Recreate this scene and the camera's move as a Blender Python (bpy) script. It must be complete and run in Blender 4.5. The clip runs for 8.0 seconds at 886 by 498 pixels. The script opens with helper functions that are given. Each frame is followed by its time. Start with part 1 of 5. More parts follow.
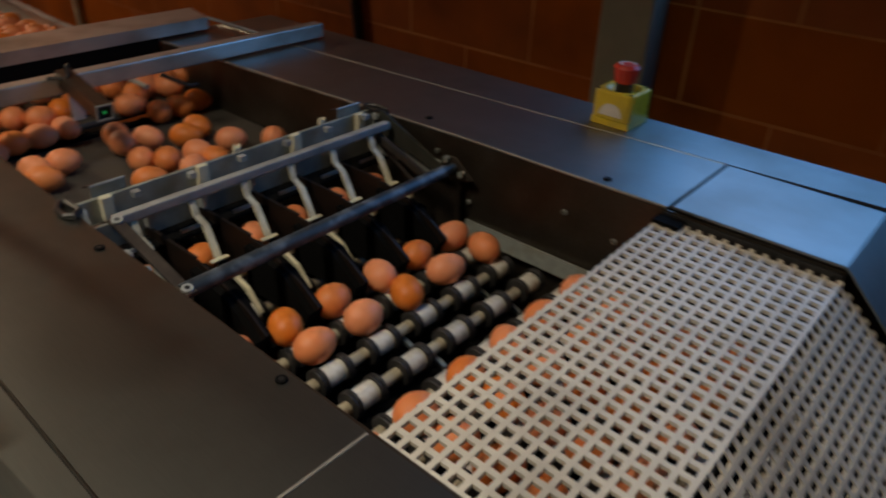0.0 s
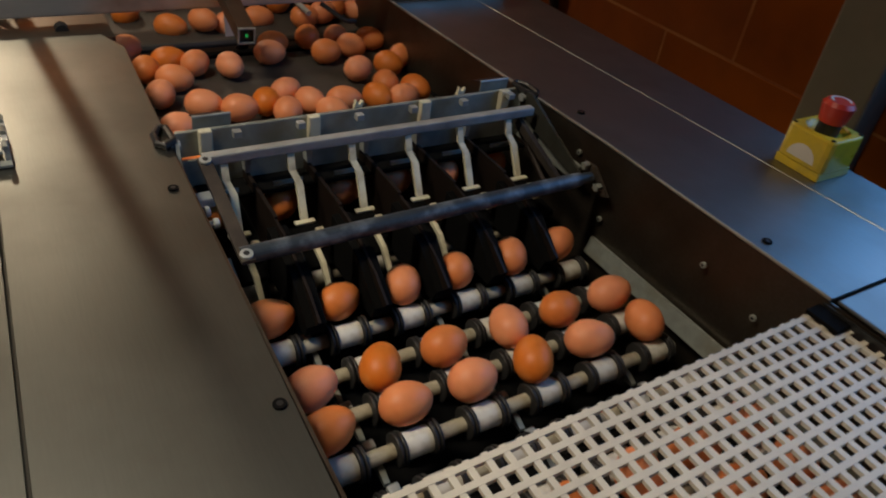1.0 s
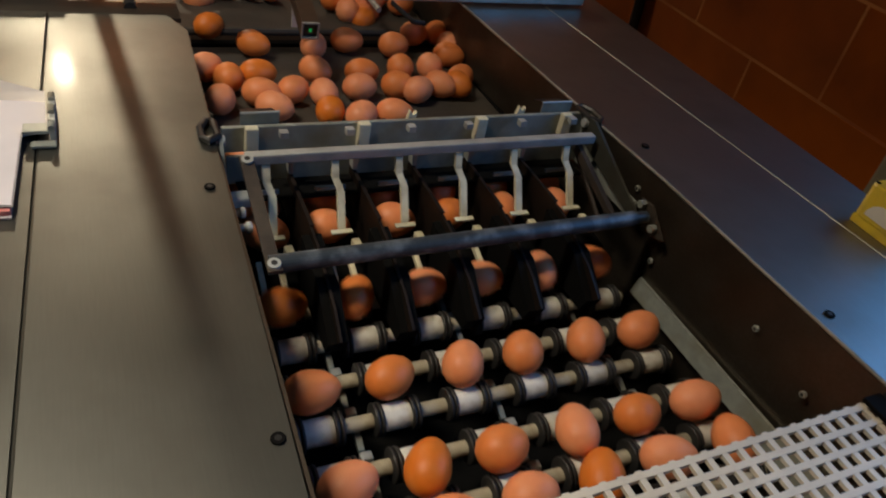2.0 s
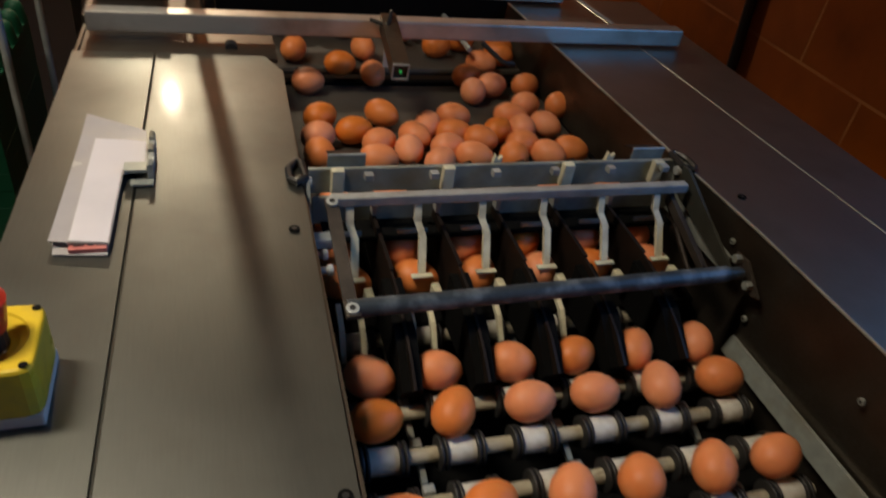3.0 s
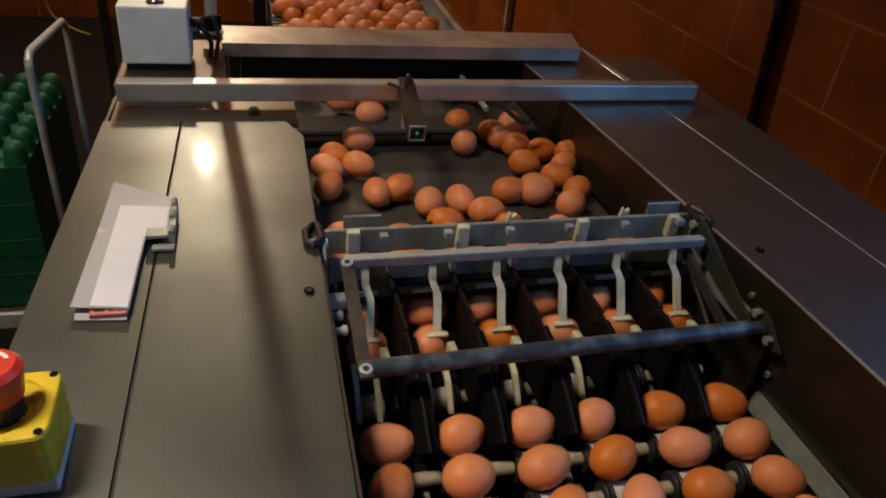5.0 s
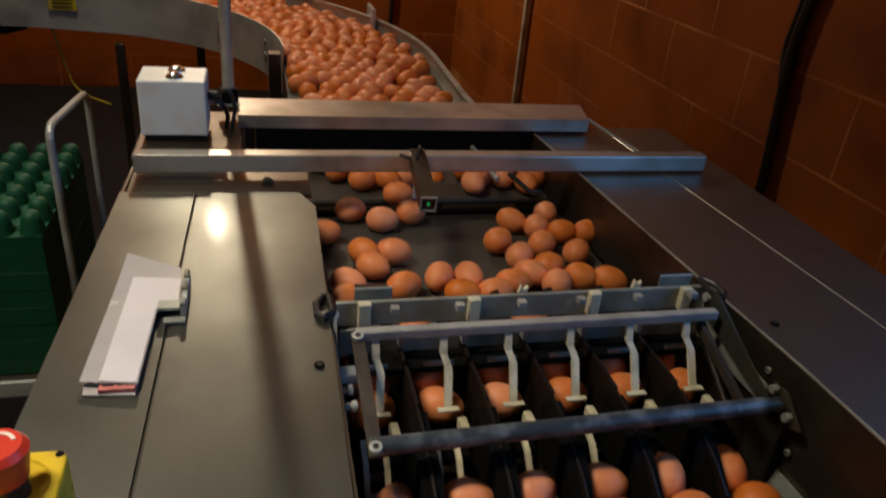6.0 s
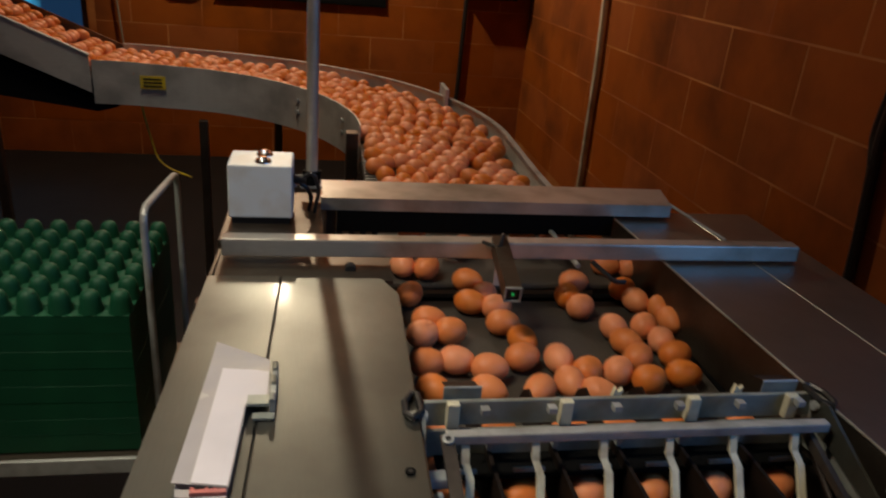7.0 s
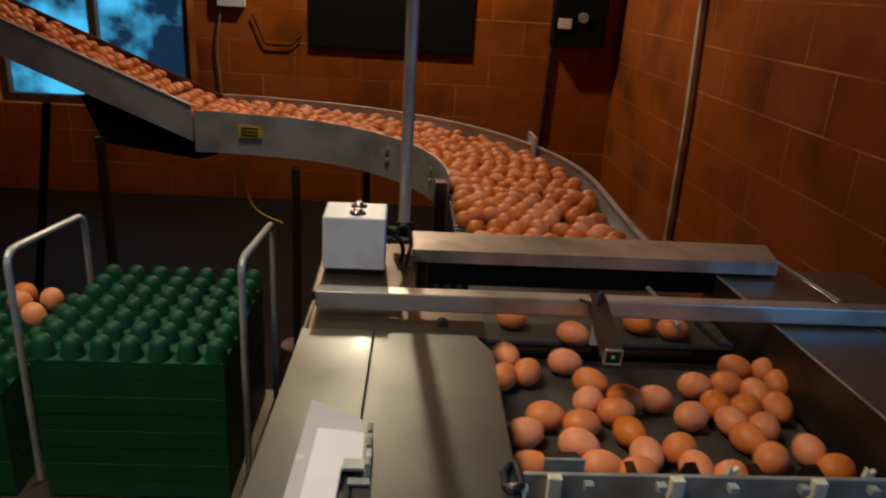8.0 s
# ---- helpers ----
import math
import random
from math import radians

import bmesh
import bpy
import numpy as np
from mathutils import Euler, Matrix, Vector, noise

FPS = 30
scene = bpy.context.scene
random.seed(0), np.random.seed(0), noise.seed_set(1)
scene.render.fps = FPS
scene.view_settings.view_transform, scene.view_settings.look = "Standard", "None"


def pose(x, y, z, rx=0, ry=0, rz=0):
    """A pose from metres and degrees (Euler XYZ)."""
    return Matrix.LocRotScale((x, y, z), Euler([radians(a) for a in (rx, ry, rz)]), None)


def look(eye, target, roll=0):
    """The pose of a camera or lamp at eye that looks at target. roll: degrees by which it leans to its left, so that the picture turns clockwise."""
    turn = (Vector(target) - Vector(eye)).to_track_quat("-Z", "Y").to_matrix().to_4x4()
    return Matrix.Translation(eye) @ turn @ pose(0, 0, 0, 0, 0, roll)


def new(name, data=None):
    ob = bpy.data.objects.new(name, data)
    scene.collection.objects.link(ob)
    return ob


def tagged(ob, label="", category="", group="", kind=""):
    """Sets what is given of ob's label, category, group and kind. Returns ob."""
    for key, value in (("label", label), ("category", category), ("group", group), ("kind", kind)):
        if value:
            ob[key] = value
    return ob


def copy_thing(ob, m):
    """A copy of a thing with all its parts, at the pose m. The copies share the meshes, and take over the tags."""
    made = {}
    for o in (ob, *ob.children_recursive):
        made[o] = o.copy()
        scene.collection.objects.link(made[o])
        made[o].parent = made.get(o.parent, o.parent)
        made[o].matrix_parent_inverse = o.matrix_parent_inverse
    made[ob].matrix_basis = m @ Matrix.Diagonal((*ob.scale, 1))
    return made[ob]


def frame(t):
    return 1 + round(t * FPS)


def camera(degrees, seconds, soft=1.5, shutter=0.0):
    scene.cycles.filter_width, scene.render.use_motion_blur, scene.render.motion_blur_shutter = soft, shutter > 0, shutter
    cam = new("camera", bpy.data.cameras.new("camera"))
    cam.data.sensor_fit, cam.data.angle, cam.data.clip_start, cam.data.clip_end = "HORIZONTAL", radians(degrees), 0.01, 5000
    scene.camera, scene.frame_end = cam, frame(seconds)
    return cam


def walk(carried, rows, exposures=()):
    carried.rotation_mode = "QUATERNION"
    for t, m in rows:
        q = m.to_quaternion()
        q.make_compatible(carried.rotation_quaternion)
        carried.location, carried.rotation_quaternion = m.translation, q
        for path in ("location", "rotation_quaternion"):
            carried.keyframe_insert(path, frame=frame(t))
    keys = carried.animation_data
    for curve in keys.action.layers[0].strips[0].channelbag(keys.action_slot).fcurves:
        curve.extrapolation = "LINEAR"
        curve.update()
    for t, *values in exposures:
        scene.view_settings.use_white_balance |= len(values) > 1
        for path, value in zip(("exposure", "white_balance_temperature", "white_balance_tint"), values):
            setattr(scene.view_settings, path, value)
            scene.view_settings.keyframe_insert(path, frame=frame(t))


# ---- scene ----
cam = camera(63.2, 8.0, 1.9, 0.5)
PATH = [
    (0, (-0.288, -0.395, 1.304), (1.032, 0.712, 0.288), 2.2),
    (0.5, (-0.204, -0.364, 1.307), (0.878, 0.932, 0.234), 5.7),
    (1, (-0.137, -0.341, 1.309), (0.794, 0.987, 0.138), 8.5),
    (2.5, (-0.095, -0.29, 1.326), (0.614, 1.127, 0.105), 12.3),
    (3, (-0.089, -0.282, 1.33), (0.494, 1.221, 0.146), 9.4),
    (3.5, (-0.082, -0.281, 1.34), (0.466, 1.3, 0.244), 7.6),
    (4, (-0.077, -0.286, 1.341), (0.451, 1.305, 0.251), 7.1),
    (5.5, (-0.072, -0.288, 1.343), (0.433, 1.352, 0.315), 6.1),
    (6, (-0.074, -0.28, 1.351), (0.417, 1.422, 0.423), 5.9),
    (6.5, (-0.09, -0.264, 1.362), (0.346, 1.499, 0.525), 5.4),
    (7, (-0.112, -0.239, 1.372), (0.233, 1.57, 0.593), 5.0),
    (7.5, (-0.127, -0.221, 1.379), (0.12, 1.629, 0.659), 4.4),
    (8, (-0.136, -0.206, 1.38), (-0.006, 1.668, 0.695), 3.6),
]
walk(cam, [(t, look(eye, target, roll)) for t, eye, target, roll in PATH], [(0, -0.46), (0.6, -0.46), (1.2, -0.25), (4, -0.20), (8, -0.25)])

# ---- light ----
world = bpy.data.worlds.new("sky")
scene.world = world
world.use_nodes = True
sky = world.node_tree.nodes.new("ShaderNodeTexSky")
sky.sky_type, sky.sun_disc = "NISHITA", False
sky.sun_elevation, sky.sun_rotation = radians(18), radians(70)
world.node_tree.links.new(sky.outputs[0], world.node_tree.nodes["Background"].inputs[0])
world.node_tree.nodes["Background"].inputs[1].default_value = 0.06


def lamp(name, kind, energy, color, m, size=0.1, size_y=None):
    data = bpy.data.lights.new(name, kind)
    data.energy, data.color = energy, color
    if kind == "AREA":
        data.shape, data.size, data.size_y = "RECTANGLE", size, size_y or size
    elif kind == "POINT":
        data.shadow_soft_size = size
    ob = new(name, data)
    ob.matrix_world = m
    return ob


WARM, NEUTRAL, BLUE = (1.0, 0.83, 0.59), (1.0, 0.87, 0.68), (0.11, 0.41, 1.0)
lamp("bulb_light", "POINT", 78, WARM, pose(-0.32, 3.75, 2.42), 0.04)
lamp("tube_light", "AREA", 10.5, NEUTRAL, look((-0.85, 0.30, 2.58), (-0.53, 0.20, 0.9)), 0.08, 0.6).data.spread = radians(84)
# unseen fill lamp added to brighten the conveyor rails and tray tops
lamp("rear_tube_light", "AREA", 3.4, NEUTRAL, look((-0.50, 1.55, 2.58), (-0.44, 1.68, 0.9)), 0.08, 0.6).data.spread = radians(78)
lamp("side_window_light", "AREA", 6.8, BLUE, look((1.19, -0.275, 1.45), (0.2, -0.275, 1.28)), 1.02, 0.67)


# ---- materials ----
def material(name, color, rough=0.5, metal=0.0, second=None, scale=20.0, stretch=(1, 1, 1), bump=0.1, bump_scale=None,
             rough_var=0.1, wear=None, wear_scale=4.0, per_object=0.0, sub=0.0, island=False, spec=0.5, world=False, coat=0.0):
    """Procedural surface: fine grain, broad stains, roughness variation, relief."""
    mat = bpy.data.materials.new(name)
    mat.use_nodes = True
    nt = mat.node_tree
    bsdf = nt.nodes["Principled BSDF"]
    N, L = nt.nodes.new, nt.links.new
    co = N("ShaderNodeTexCoord")
    mp = N("ShaderNodeMapping")
    mp.inputs["Scale"].default_value = stretch
    where = N("ShaderNodeNewGeometry").outputs["Position"] if world else co.outputs["Object"]
    L(where, mp.inputs[0])
    n1 = N("ShaderNodeTexNoise")
    n1.inputs["Scale"].default_value, n1.inputs["Detail"].default_value = scale, 6
    L(mp.outputs[0], n1.inputs["Vector"])
    n2 = N("ShaderNodeTexNoise")
    n2.inputs["Scale"].default_value, n2.inputs["Detail"].default_value = wear_scale, 5
    L(where, n2.inputs["Vector"])
    second = second or tuple(c * 0.75 for c in color)
    wear = wear or tuple(c * 0.8 for c in color)
    m1 = N("ShaderNodeMix")
    m1.data_type = "RGBA"
    m1.inputs[6].default_value, m1.inputs[7].default_value = (*color, 1), (*second, 1)
    L(n1.outputs[0], m1.inputs[0])
    r = N("ShaderNodeValToRGB")
    r.color_ramp.elements[0].position, r.color_ramp.elements[1].position = 0.47, 0.70
    L(n2.outputs[0], r.inputs[0])
    m2 = N("ShaderNodeMix")
    m2.data_type = "RGBA"
    m2.inputs[7].default_value = (*wear, 1)
    L(r.outputs[0], m2.inputs[0])
    L(m1.outputs[2], m2.inputs[6])
    out = m2.outputs[2]
    if per_object:
        hs = N("ShaderNodeHueSaturation")
        oi = N("ShaderNodeNewGeometry" if island else "ShaderNodeObjectInfo")
        rnd = oi.outputs["Random Per Island" if island else "Random"]
        mr = N("ShaderNodeMapRange")
        mr.inputs["To Min"].default_value, mr.inputs["To Max"].default_value = 1 - per_object, 1 + per_object
        L(rnd, mr.inputs[0])
        L(mr.outputs[0], hs.inputs["Value"])
        mh = N("ShaderNodeMapRange")
        mh.inputs["To Min"].default_value, mh.inputs["To Max"].default_value = 1 + per_object * 0.7, 1 - per_object * 0.9
        L(rnd, mh.inputs[0])
        L(mh.outputs[0], hs.inputs["Saturation"])
        L(out, hs.inputs["Color"])
        out = hs.outputs[0]
    L(out, bsdf.inputs["Base Color"])
    rr = N("ShaderNodeMapRange")
    rr.inputs["To Min"].default_value, rr.inputs["To Max"].default_value = max(0.02, rough - rough_var), min(1, rough + rough_var)
    L(n2.outputs[0], rr.inputs[0])
    L(rr.outputs[0], bsdf.inputs["Roughness"])
    bsdf.inputs["Metallic"].default_value = metal
    bsdf.inputs["Specular IOR Level"].default_value = spec
    bsdf.inputs["Coat Weight"].default_value, bsdf.inputs["Coat Roughness"].default_value = coat, 0.10
    if sub:
        bsdf.inputs["Subsurface Weight"].default_value = sub
        bsdf.inputs["Subsurface Radius"].default_value = (0.006, 0.003, 0.001)
        bsdf.inputs["Subsurface Scale"].default_value = 1.0
    if bump:
        b = N("ShaderNodeBump")
        b.inputs["Strength"].default_value, b.inputs["Distance"].default_value = bump, 0.002
        src = n1
        if bump_scale:
            src = N("ShaderNodeTexNoise")
            src.inputs["Scale"].default_value, src.inputs["Detail"].default_value = bump_scale, 4
            L(mp.outputs[0], src.inputs["Vector"])
        L(src.outputs[0], b.inputs["Height"])
        L(b.outputs[0], bsdf.inputs["Normal"])
    return mat


def glow(name, color, strength):
    mat = bpy.data.materials.new(name)
    mat.use_nodes = True
    bsdf = mat.node_tree.nodes["Principled BSDF"]
    bsdf.inputs["Base Color"].default_value = (*color, 1)
    bsdf.inputs["Emission Color"].default_value = (*color, 1)
    bsdf.inputs["Emission Strength"].default_value = strength
    return mat


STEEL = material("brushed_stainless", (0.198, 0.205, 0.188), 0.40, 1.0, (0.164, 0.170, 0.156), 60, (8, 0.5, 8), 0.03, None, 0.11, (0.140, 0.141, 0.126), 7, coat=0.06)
# paler copy of the steel: window sheen on the far plates lifted by colour
STEEL_LIT = material("smooth_stainless", (0.34, 0.34, 0.32), 0.46, 1.0, (0.31, 0.31, 0.28), 50, (8, 0.5, 8), 0.02, None, 0.07, (0.26, 0.25, 0.22), 6, coat=0.05)
RAIL = material("bright_rail_steel", (0.58, 0.57, 0.52), 0.33, 0.60, (0.50, 0.49, 0.44), 40, (1, 1, 6), 0.05, None, 0.08, (0.28, 0.26, 0.21), 8)
GALVANISED = material("galvanised_rail", (0.64, 0.63, 0.57), 0.40, 0.35, (0.54, 0.53, 0.47), 40, (1, 1, 6), 0.05, None, 0.08, (0.36, 0.35, 0.31), 8)
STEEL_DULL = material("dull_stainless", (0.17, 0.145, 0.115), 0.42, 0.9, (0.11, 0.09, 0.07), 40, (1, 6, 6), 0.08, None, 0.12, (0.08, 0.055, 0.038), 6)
ZINC = material("zinc_plated", (0.52, 0.55, 0.53), 0.40, 0.35, (0.40, 0.42, 0.41), 90, (1, 1, 1), 0.08, None, 0.12, (0.26, 0.26, 0.24), 14)
ZINC_DARK = material("aged_zinc", (0.42, 0.45, 0.405), 0.42, 0.30, (0.20, 0.222, 0.21), 60, (1, 1, 1), 0.1, None, 0.14, (0.24, 0.23, 0.17), 18)
BOARD = material("matt_black_board", (0.008, 0.008, 0.008), 0.8, 0.0, (0.006, 0.006, 0.006), 20, (1, 1, 1), 0.05, spec=0.1)
CHROME = material("chrome", (0.6, 0.6, 0.6), 0.15, 1.0, (0.5, 0.5, 0.5), 40, (1, 1, 1), 0.02)
PIPE = material("blued_pipe", (0.06, 0.078, 0.094), 0.40, 0.3, (0.03, 0.04, 0.05), 120, (1, 1, 1), 0.15, None, 0.12, (0.19, 0.225, 0.255), 34)
RUST = material("brown_steel", (0.16, 0.11, 0.08), 0.5, 0.7, (0.09, 0.06, 0.05), 60, (1, 1, 1), 0.1, None, 0.12, (0.20, 0.15, 0.12), 20)
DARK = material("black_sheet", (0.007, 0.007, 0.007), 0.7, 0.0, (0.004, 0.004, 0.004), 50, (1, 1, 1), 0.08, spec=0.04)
ARM = material("dark_brown_steel", (0.070, 0.056, 0.046), 0.5, 0.4, (0.040, 0.033, 0.028), 60, (1, 1, 1), 0.1, None, 0.12, (0.10, 0.08, 0.06), 20)
PLATE_DARK = material("dirty_grey_steel", (0.085, 0.088, 0.072), 0.5, 0.5, (0.055, 0.056, 0.046), 50, (1, 1, 1), 0.1, None, 0.12, (0.05, 0.045, 0.032), 16)
DIVIDER = material("divider_sheet", (0.035, 0.024, 0.018), 0.45, 0.5, (0.016, 0.011, 0.009), 40, (1, 1, 1), 0.06)
RUBBER = material("black_rubber", (0.016, 0.015, 0.015), 0.5, 0.0, (0.028, 0.027, 0.025), 80, (1, 1, 1), 0.15)
CREAM = material("cream_plastic", (0.72, 0.68, 0.50), 0.42, 0.0, (0.6, 0.56, 0.40), 60, (1, 1, 1), 0.05, None, 0.1, (0.38, 0.33, 0.22), 30)
SPOOL = material("white_roller_plastic", (0.70, 0.69, 0.63), 0.45, 0.0, (0.58, 0.56, 0.48), 70, (1, 1, 1), 0.05, None, 0.1, (0.42, 0.38, 0.28), 40, 0.12)
SHAFT = material("stained_shaft", (0.48, 0.44, 0.33), 0.45, 0.0, (0.30, 0.26, 0.18), 60, (1, 1, 1), 0.05, None, 0.1, (0.22, 0.18, 0.11), 30)
GRID = material("white_grid_plastic", (0.78, 0.71, 0.57), 0.5, 0.0, (0.64, 0.60, 0.50), 60, (1, 1, 1), 0.06, None, 0.1, (0.5, 0.45, 0.36), 8)
BELT = material("dark_belt", (0.055, 0.050, 0.042), 0.55, 0.0, (0.038, 0.034, 0.029), 160, (1, 1, 1), 0.2, None, 0.1, (0.075, 0.062, 0.05), 10)
EGG = material("brown_eggshell", (0.80, 0.258, 0.078), 0.48, 0.0, (0.72, 0.205, 0.054), 90, (1, 1, 1), 0.06, 500, 0.06, (0.77, 0.27, 0.09), 30, 0.11, 0.05, spec=0.4)
EGG_STUFF = material("brown_eggshell_layer", (0.80, 0.258, 0.078), 0.48, 0.0, (0.72, 0.205, 0.054), 90, (1, 1, 1), 0.06, 500, 0.06, (0.77, 0.27, 0.09), 30, 0.12, 0.05, True, spec=0.3)
GREEN = material("green_plastic", (0.003, 0.064, 0.029), 0.58, 0.0, (0.003, 0.048, 0.021), 40, (1, 1, 1), 0.05, None, 0.08, (0.004, 0.07, 0.030), 12, spec=0.3)
YELLOW = material("yellow_plastic", (0.72, 0.52, 0.03), 0.3, 0.0, (0.62, 0.43, 0.03), 40, (1, 1, 1), 0.04, None, 0.08, (0.5, 0.36, 0.05), 30)
RED = material("red_plastic", (0.62, 0.045, 0.02), 0.35, 0.0, (0.5, 0.035, 0.02), 40, (1, 1, 1), 0.03)
BLACK = material("black_plastic", (0.015, 0.015, 0.015), 0.4, 0.0, (0.025, 0.025, 0.025), 60, (1, 1, 1), 0.05)
PALE = material("pale_print", (0.75, 0.70, 0.62), 0.6, 0.0, (0.65, 0.6, 0.52), 40, (1, 1, 1), 0.02)
PAPER = material("paper", (0.58, 0.57, 0.64), 0.6, 0.0, (0.62, 0.60, 0.64), 30, (1, 1, 1), 0.05, None, 0.1, (0.54, 0.53, 0.58), 12, coat=0.3)
SLEEVE = material("clear_sleeve_plastic", (0.40, 0.39, 0.41), 0.25, 0.0, (0.34, 0.33, 0.35), 30, (1, 1, 1), 0.2, 40, 0.1, (0.4, 0.38, 0.37), 20)
PINK = material("red_print_edge", (0.55, 0.12, 0.10), 0.6, 0.0, (0.7, 0.45, 0.42), 120, (1, 6, 1), 0.02)
WHITE_BOX = material("white_painted_box", (0.67, 0.74, 0.79), 0.4, 0.0, (0.66, 0.68, 0.66), 30, (1, 1, 1), 0.04, None, 0.08, (0.60, 0.60, 0.56), 20)
BLOCK = material("red_brown_block", (0.40, 0.104, 0.010), 0.85, 0.0, (0.30, 0.069, 0.007), 9, (1, 1, 1), 0.3, 50, 0.1, (0.17, 0.044, 0.007), 2.6, 0.035, spec=0.2, world=True)
MORTAR = material("mortar", (0.39, 0.106, 0.013), 0.85, 0.0, (0.30, 0.074, 0.009), 30, (1, 1, 1), 0.4, 80, 0.1, (0.60, 0.26, 0.07), 3.1, world=True)
POST = material("grey_post_paint", (0.26, 0.235, 0.17), 0.6, 0.0, (0.20, 0.18, 0.12), 20, (1, 1, 1), 0.1)
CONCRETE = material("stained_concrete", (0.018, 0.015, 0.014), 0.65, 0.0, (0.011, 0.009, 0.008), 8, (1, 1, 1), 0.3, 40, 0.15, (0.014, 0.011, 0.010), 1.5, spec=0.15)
# unseen ceiling, toned dark so that little light bounces onto the machine
PLASTER = material("ceiling_boards", (0.10, 0.075, 0.05), 0.85, 0.0, (0.07, 0.05, 0.035), 10, (1, 1, 1), 0.1)
CONDUIT = material("grey_conduit", (0.78, 0.74, 0.60), 0.5, 0.0, (0.68, 0.63, 0.48), 20, (1, 1, 1), 0.1, None, 0.1, (0.28, 0.24, 0.16), 6)
LED_GREEN = glow("green_indicator", (0.02, 0.50, 0.10), 0.3)
BULB = glow("bulb_glass", (1.0, 0.75, 0.45), 8.0)
TUBE = glow("tube_glass", (1.0, 0.88, 0.74), 4.0)


# ---- mesh helpers ----
def part(name, bm, mat, parent=None, label="", smooth=False):
    me = bpy.data.meshes.new(name)
    bmesh.ops.recalc_face_normals(bm, faces=bm.faces)
    if smooth:
        for f in bm.faces:
            f.smooth = True
    bm.to_mesh(me)
    bm.free()
    me.materials.append(mat)
    ob = new(name, me)
    if parent:
        ob.parent = parent
    if label:
        ob["label"] = label
    return ob


def thing(name, x=0, y=0, z=0, label="", category="", group="", kind=""):
    ob = new(name)
    ob.empty_display_size = 0.02
    ob.matrix_world = pose(x, y, z)
    return tagged(ob, label, category, group, kind)


def box(x0, x1, y0, y1, z0, z1, bevel=0.0, bm=None, m=None, seg=2):
    bm = bm or bmesh.new()
    c = Matrix.Translation(((x0 + x1) / 2, (y0 + y1) / 2, (z0 + z1) / 2)) @ Matrix.Diagonal((x1 - x0, y1 - y0, z1 - z0, 1))
    r = bmesh.ops.create_cube(bm, size=1, matrix=(m or Matrix()) @ c)
    if bevel:
        es = {e for v in r["verts"] for e in v.link_edges}
        bmesh.ops.bevel(bm, geom=list(es), offset=bevel, segments=seg, affect="EDGES", profile=0.6)
    return bm


def cyl(a, b, r, n=16, bm=None, r2=None, bevel=0.0):
    bm = bm or bmesh.new()
    a, b = Vector(a), Vector(b)
    q = (b - a).to_track_quat("Z", "Y").to_matrix().to_4x4()
    res = bmesh.ops.create_cone(bm, cap_ends=True, segments=n, radius1=r, radius2=r if r2 is None else r2, depth=(b - a).length,
                                matrix=Matrix.Translation((a + b) / 2) @ q)
    if bevel:
        es = {e for v in res["verts"] for e in v.link_edges if len(e.link_faces) == 2 and any(len(f.verts) > 4 for f in e.link_faces)}
        bmesh.ops.bevel(bm, geom=list(es), offset=bevel, segments=2, affect="EDGES", profile=0.6)
    return bm


def sweep(points, r, n=8, bm=None):
    """A round tube through points."""
    bm = bm or bmesh.new()
    pts = [Vector(p) for p in points]
    rings = []
    for i, p in enumerate(pts):
        d = (pts[min(i + 1, len(pts) - 1)] - pts[max(i - 1, 0)]).normalized()
        u = d.orthogonal().normalized() if i == 0 else (u - d * u.dot(d)).normalized()
        v = d.cross(u)
        rings.append([bm.verts.new(p + r * (math.cos(2 * math.pi * k / n) * u + math.sin(2 * math.pi * k / n) * v)) for k in range(n)])
    for a, b in zip(rings, rings[1:]):
        for k in range(n):
            bm.faces.new((a[k], a[(k + 1) % n], b[(k + 1) % n], b[k]))
    bm.faces.new(rings[0][::-1])
    bm.faces.new(rings[-1])
    return bm


def prism(outline, axis, a, b, bm=None):
    """A flat outline (pairs) drawn out between a and b along an axis: x takes (y, z), y takes (x, z), z takes (x, y)."""
    bm = bm or bmesh.new()
    put = {"x": lambda p, q, w: (w, p, q), "y": lambda p, q, w: (p, w, q), "z": lambda p, q, w: (p, q, w)}[axis]
    lo = [bm.verts.new(put(p, q, a)) for p, q in outline]
    hi = [bm.verts.new(put(p, q, b)) for p, q in outline]
    bm.faces.new(lo)
    bm.faces.new(hi[::-1])
    for i in range(len(lo)):
        j = (i + 1) % len(lo)
        bm.faces.new((lo[i], hi[i], hi[j], lo[j]))
    return bm


def bend(points, radius=0.02, steps=5):
    """Rounds the corners of a polyline."""
    pts = [Vector(p) for p in points]
    out = [pts[0]]
    for a, b, c in zip(pts, pts[1:], pts[2:]):
        p, q = b + (a - b).normalized() * radius, b + (c - b).normalized() * radius
        for i in range(steps + 1):
            s = i / steps
            out.append((1 - s) ** 2 * p + 2 * s * (1 - s) * b + s * s * q)
    return out + [pts[-1]]


def bolt(name, parent, x, y, z, normal=(0, 0, 1), r=0.005, h=0.003, mat=None):
    n = Vector(normal)
    p = Vector((x, y, z))
    bm = cyl(p, p + n * h, r, 12, bevel=h * 0.3)
    ob = part(name, bm, mat or ZINC, parent)
    # no real recess: a black disc on the head gives its shade
    part("socket", cyl(p + n * h * 0.9, p + n * (h * 1.04), r * 0.5, 6), BLACK, ob)
    return ob


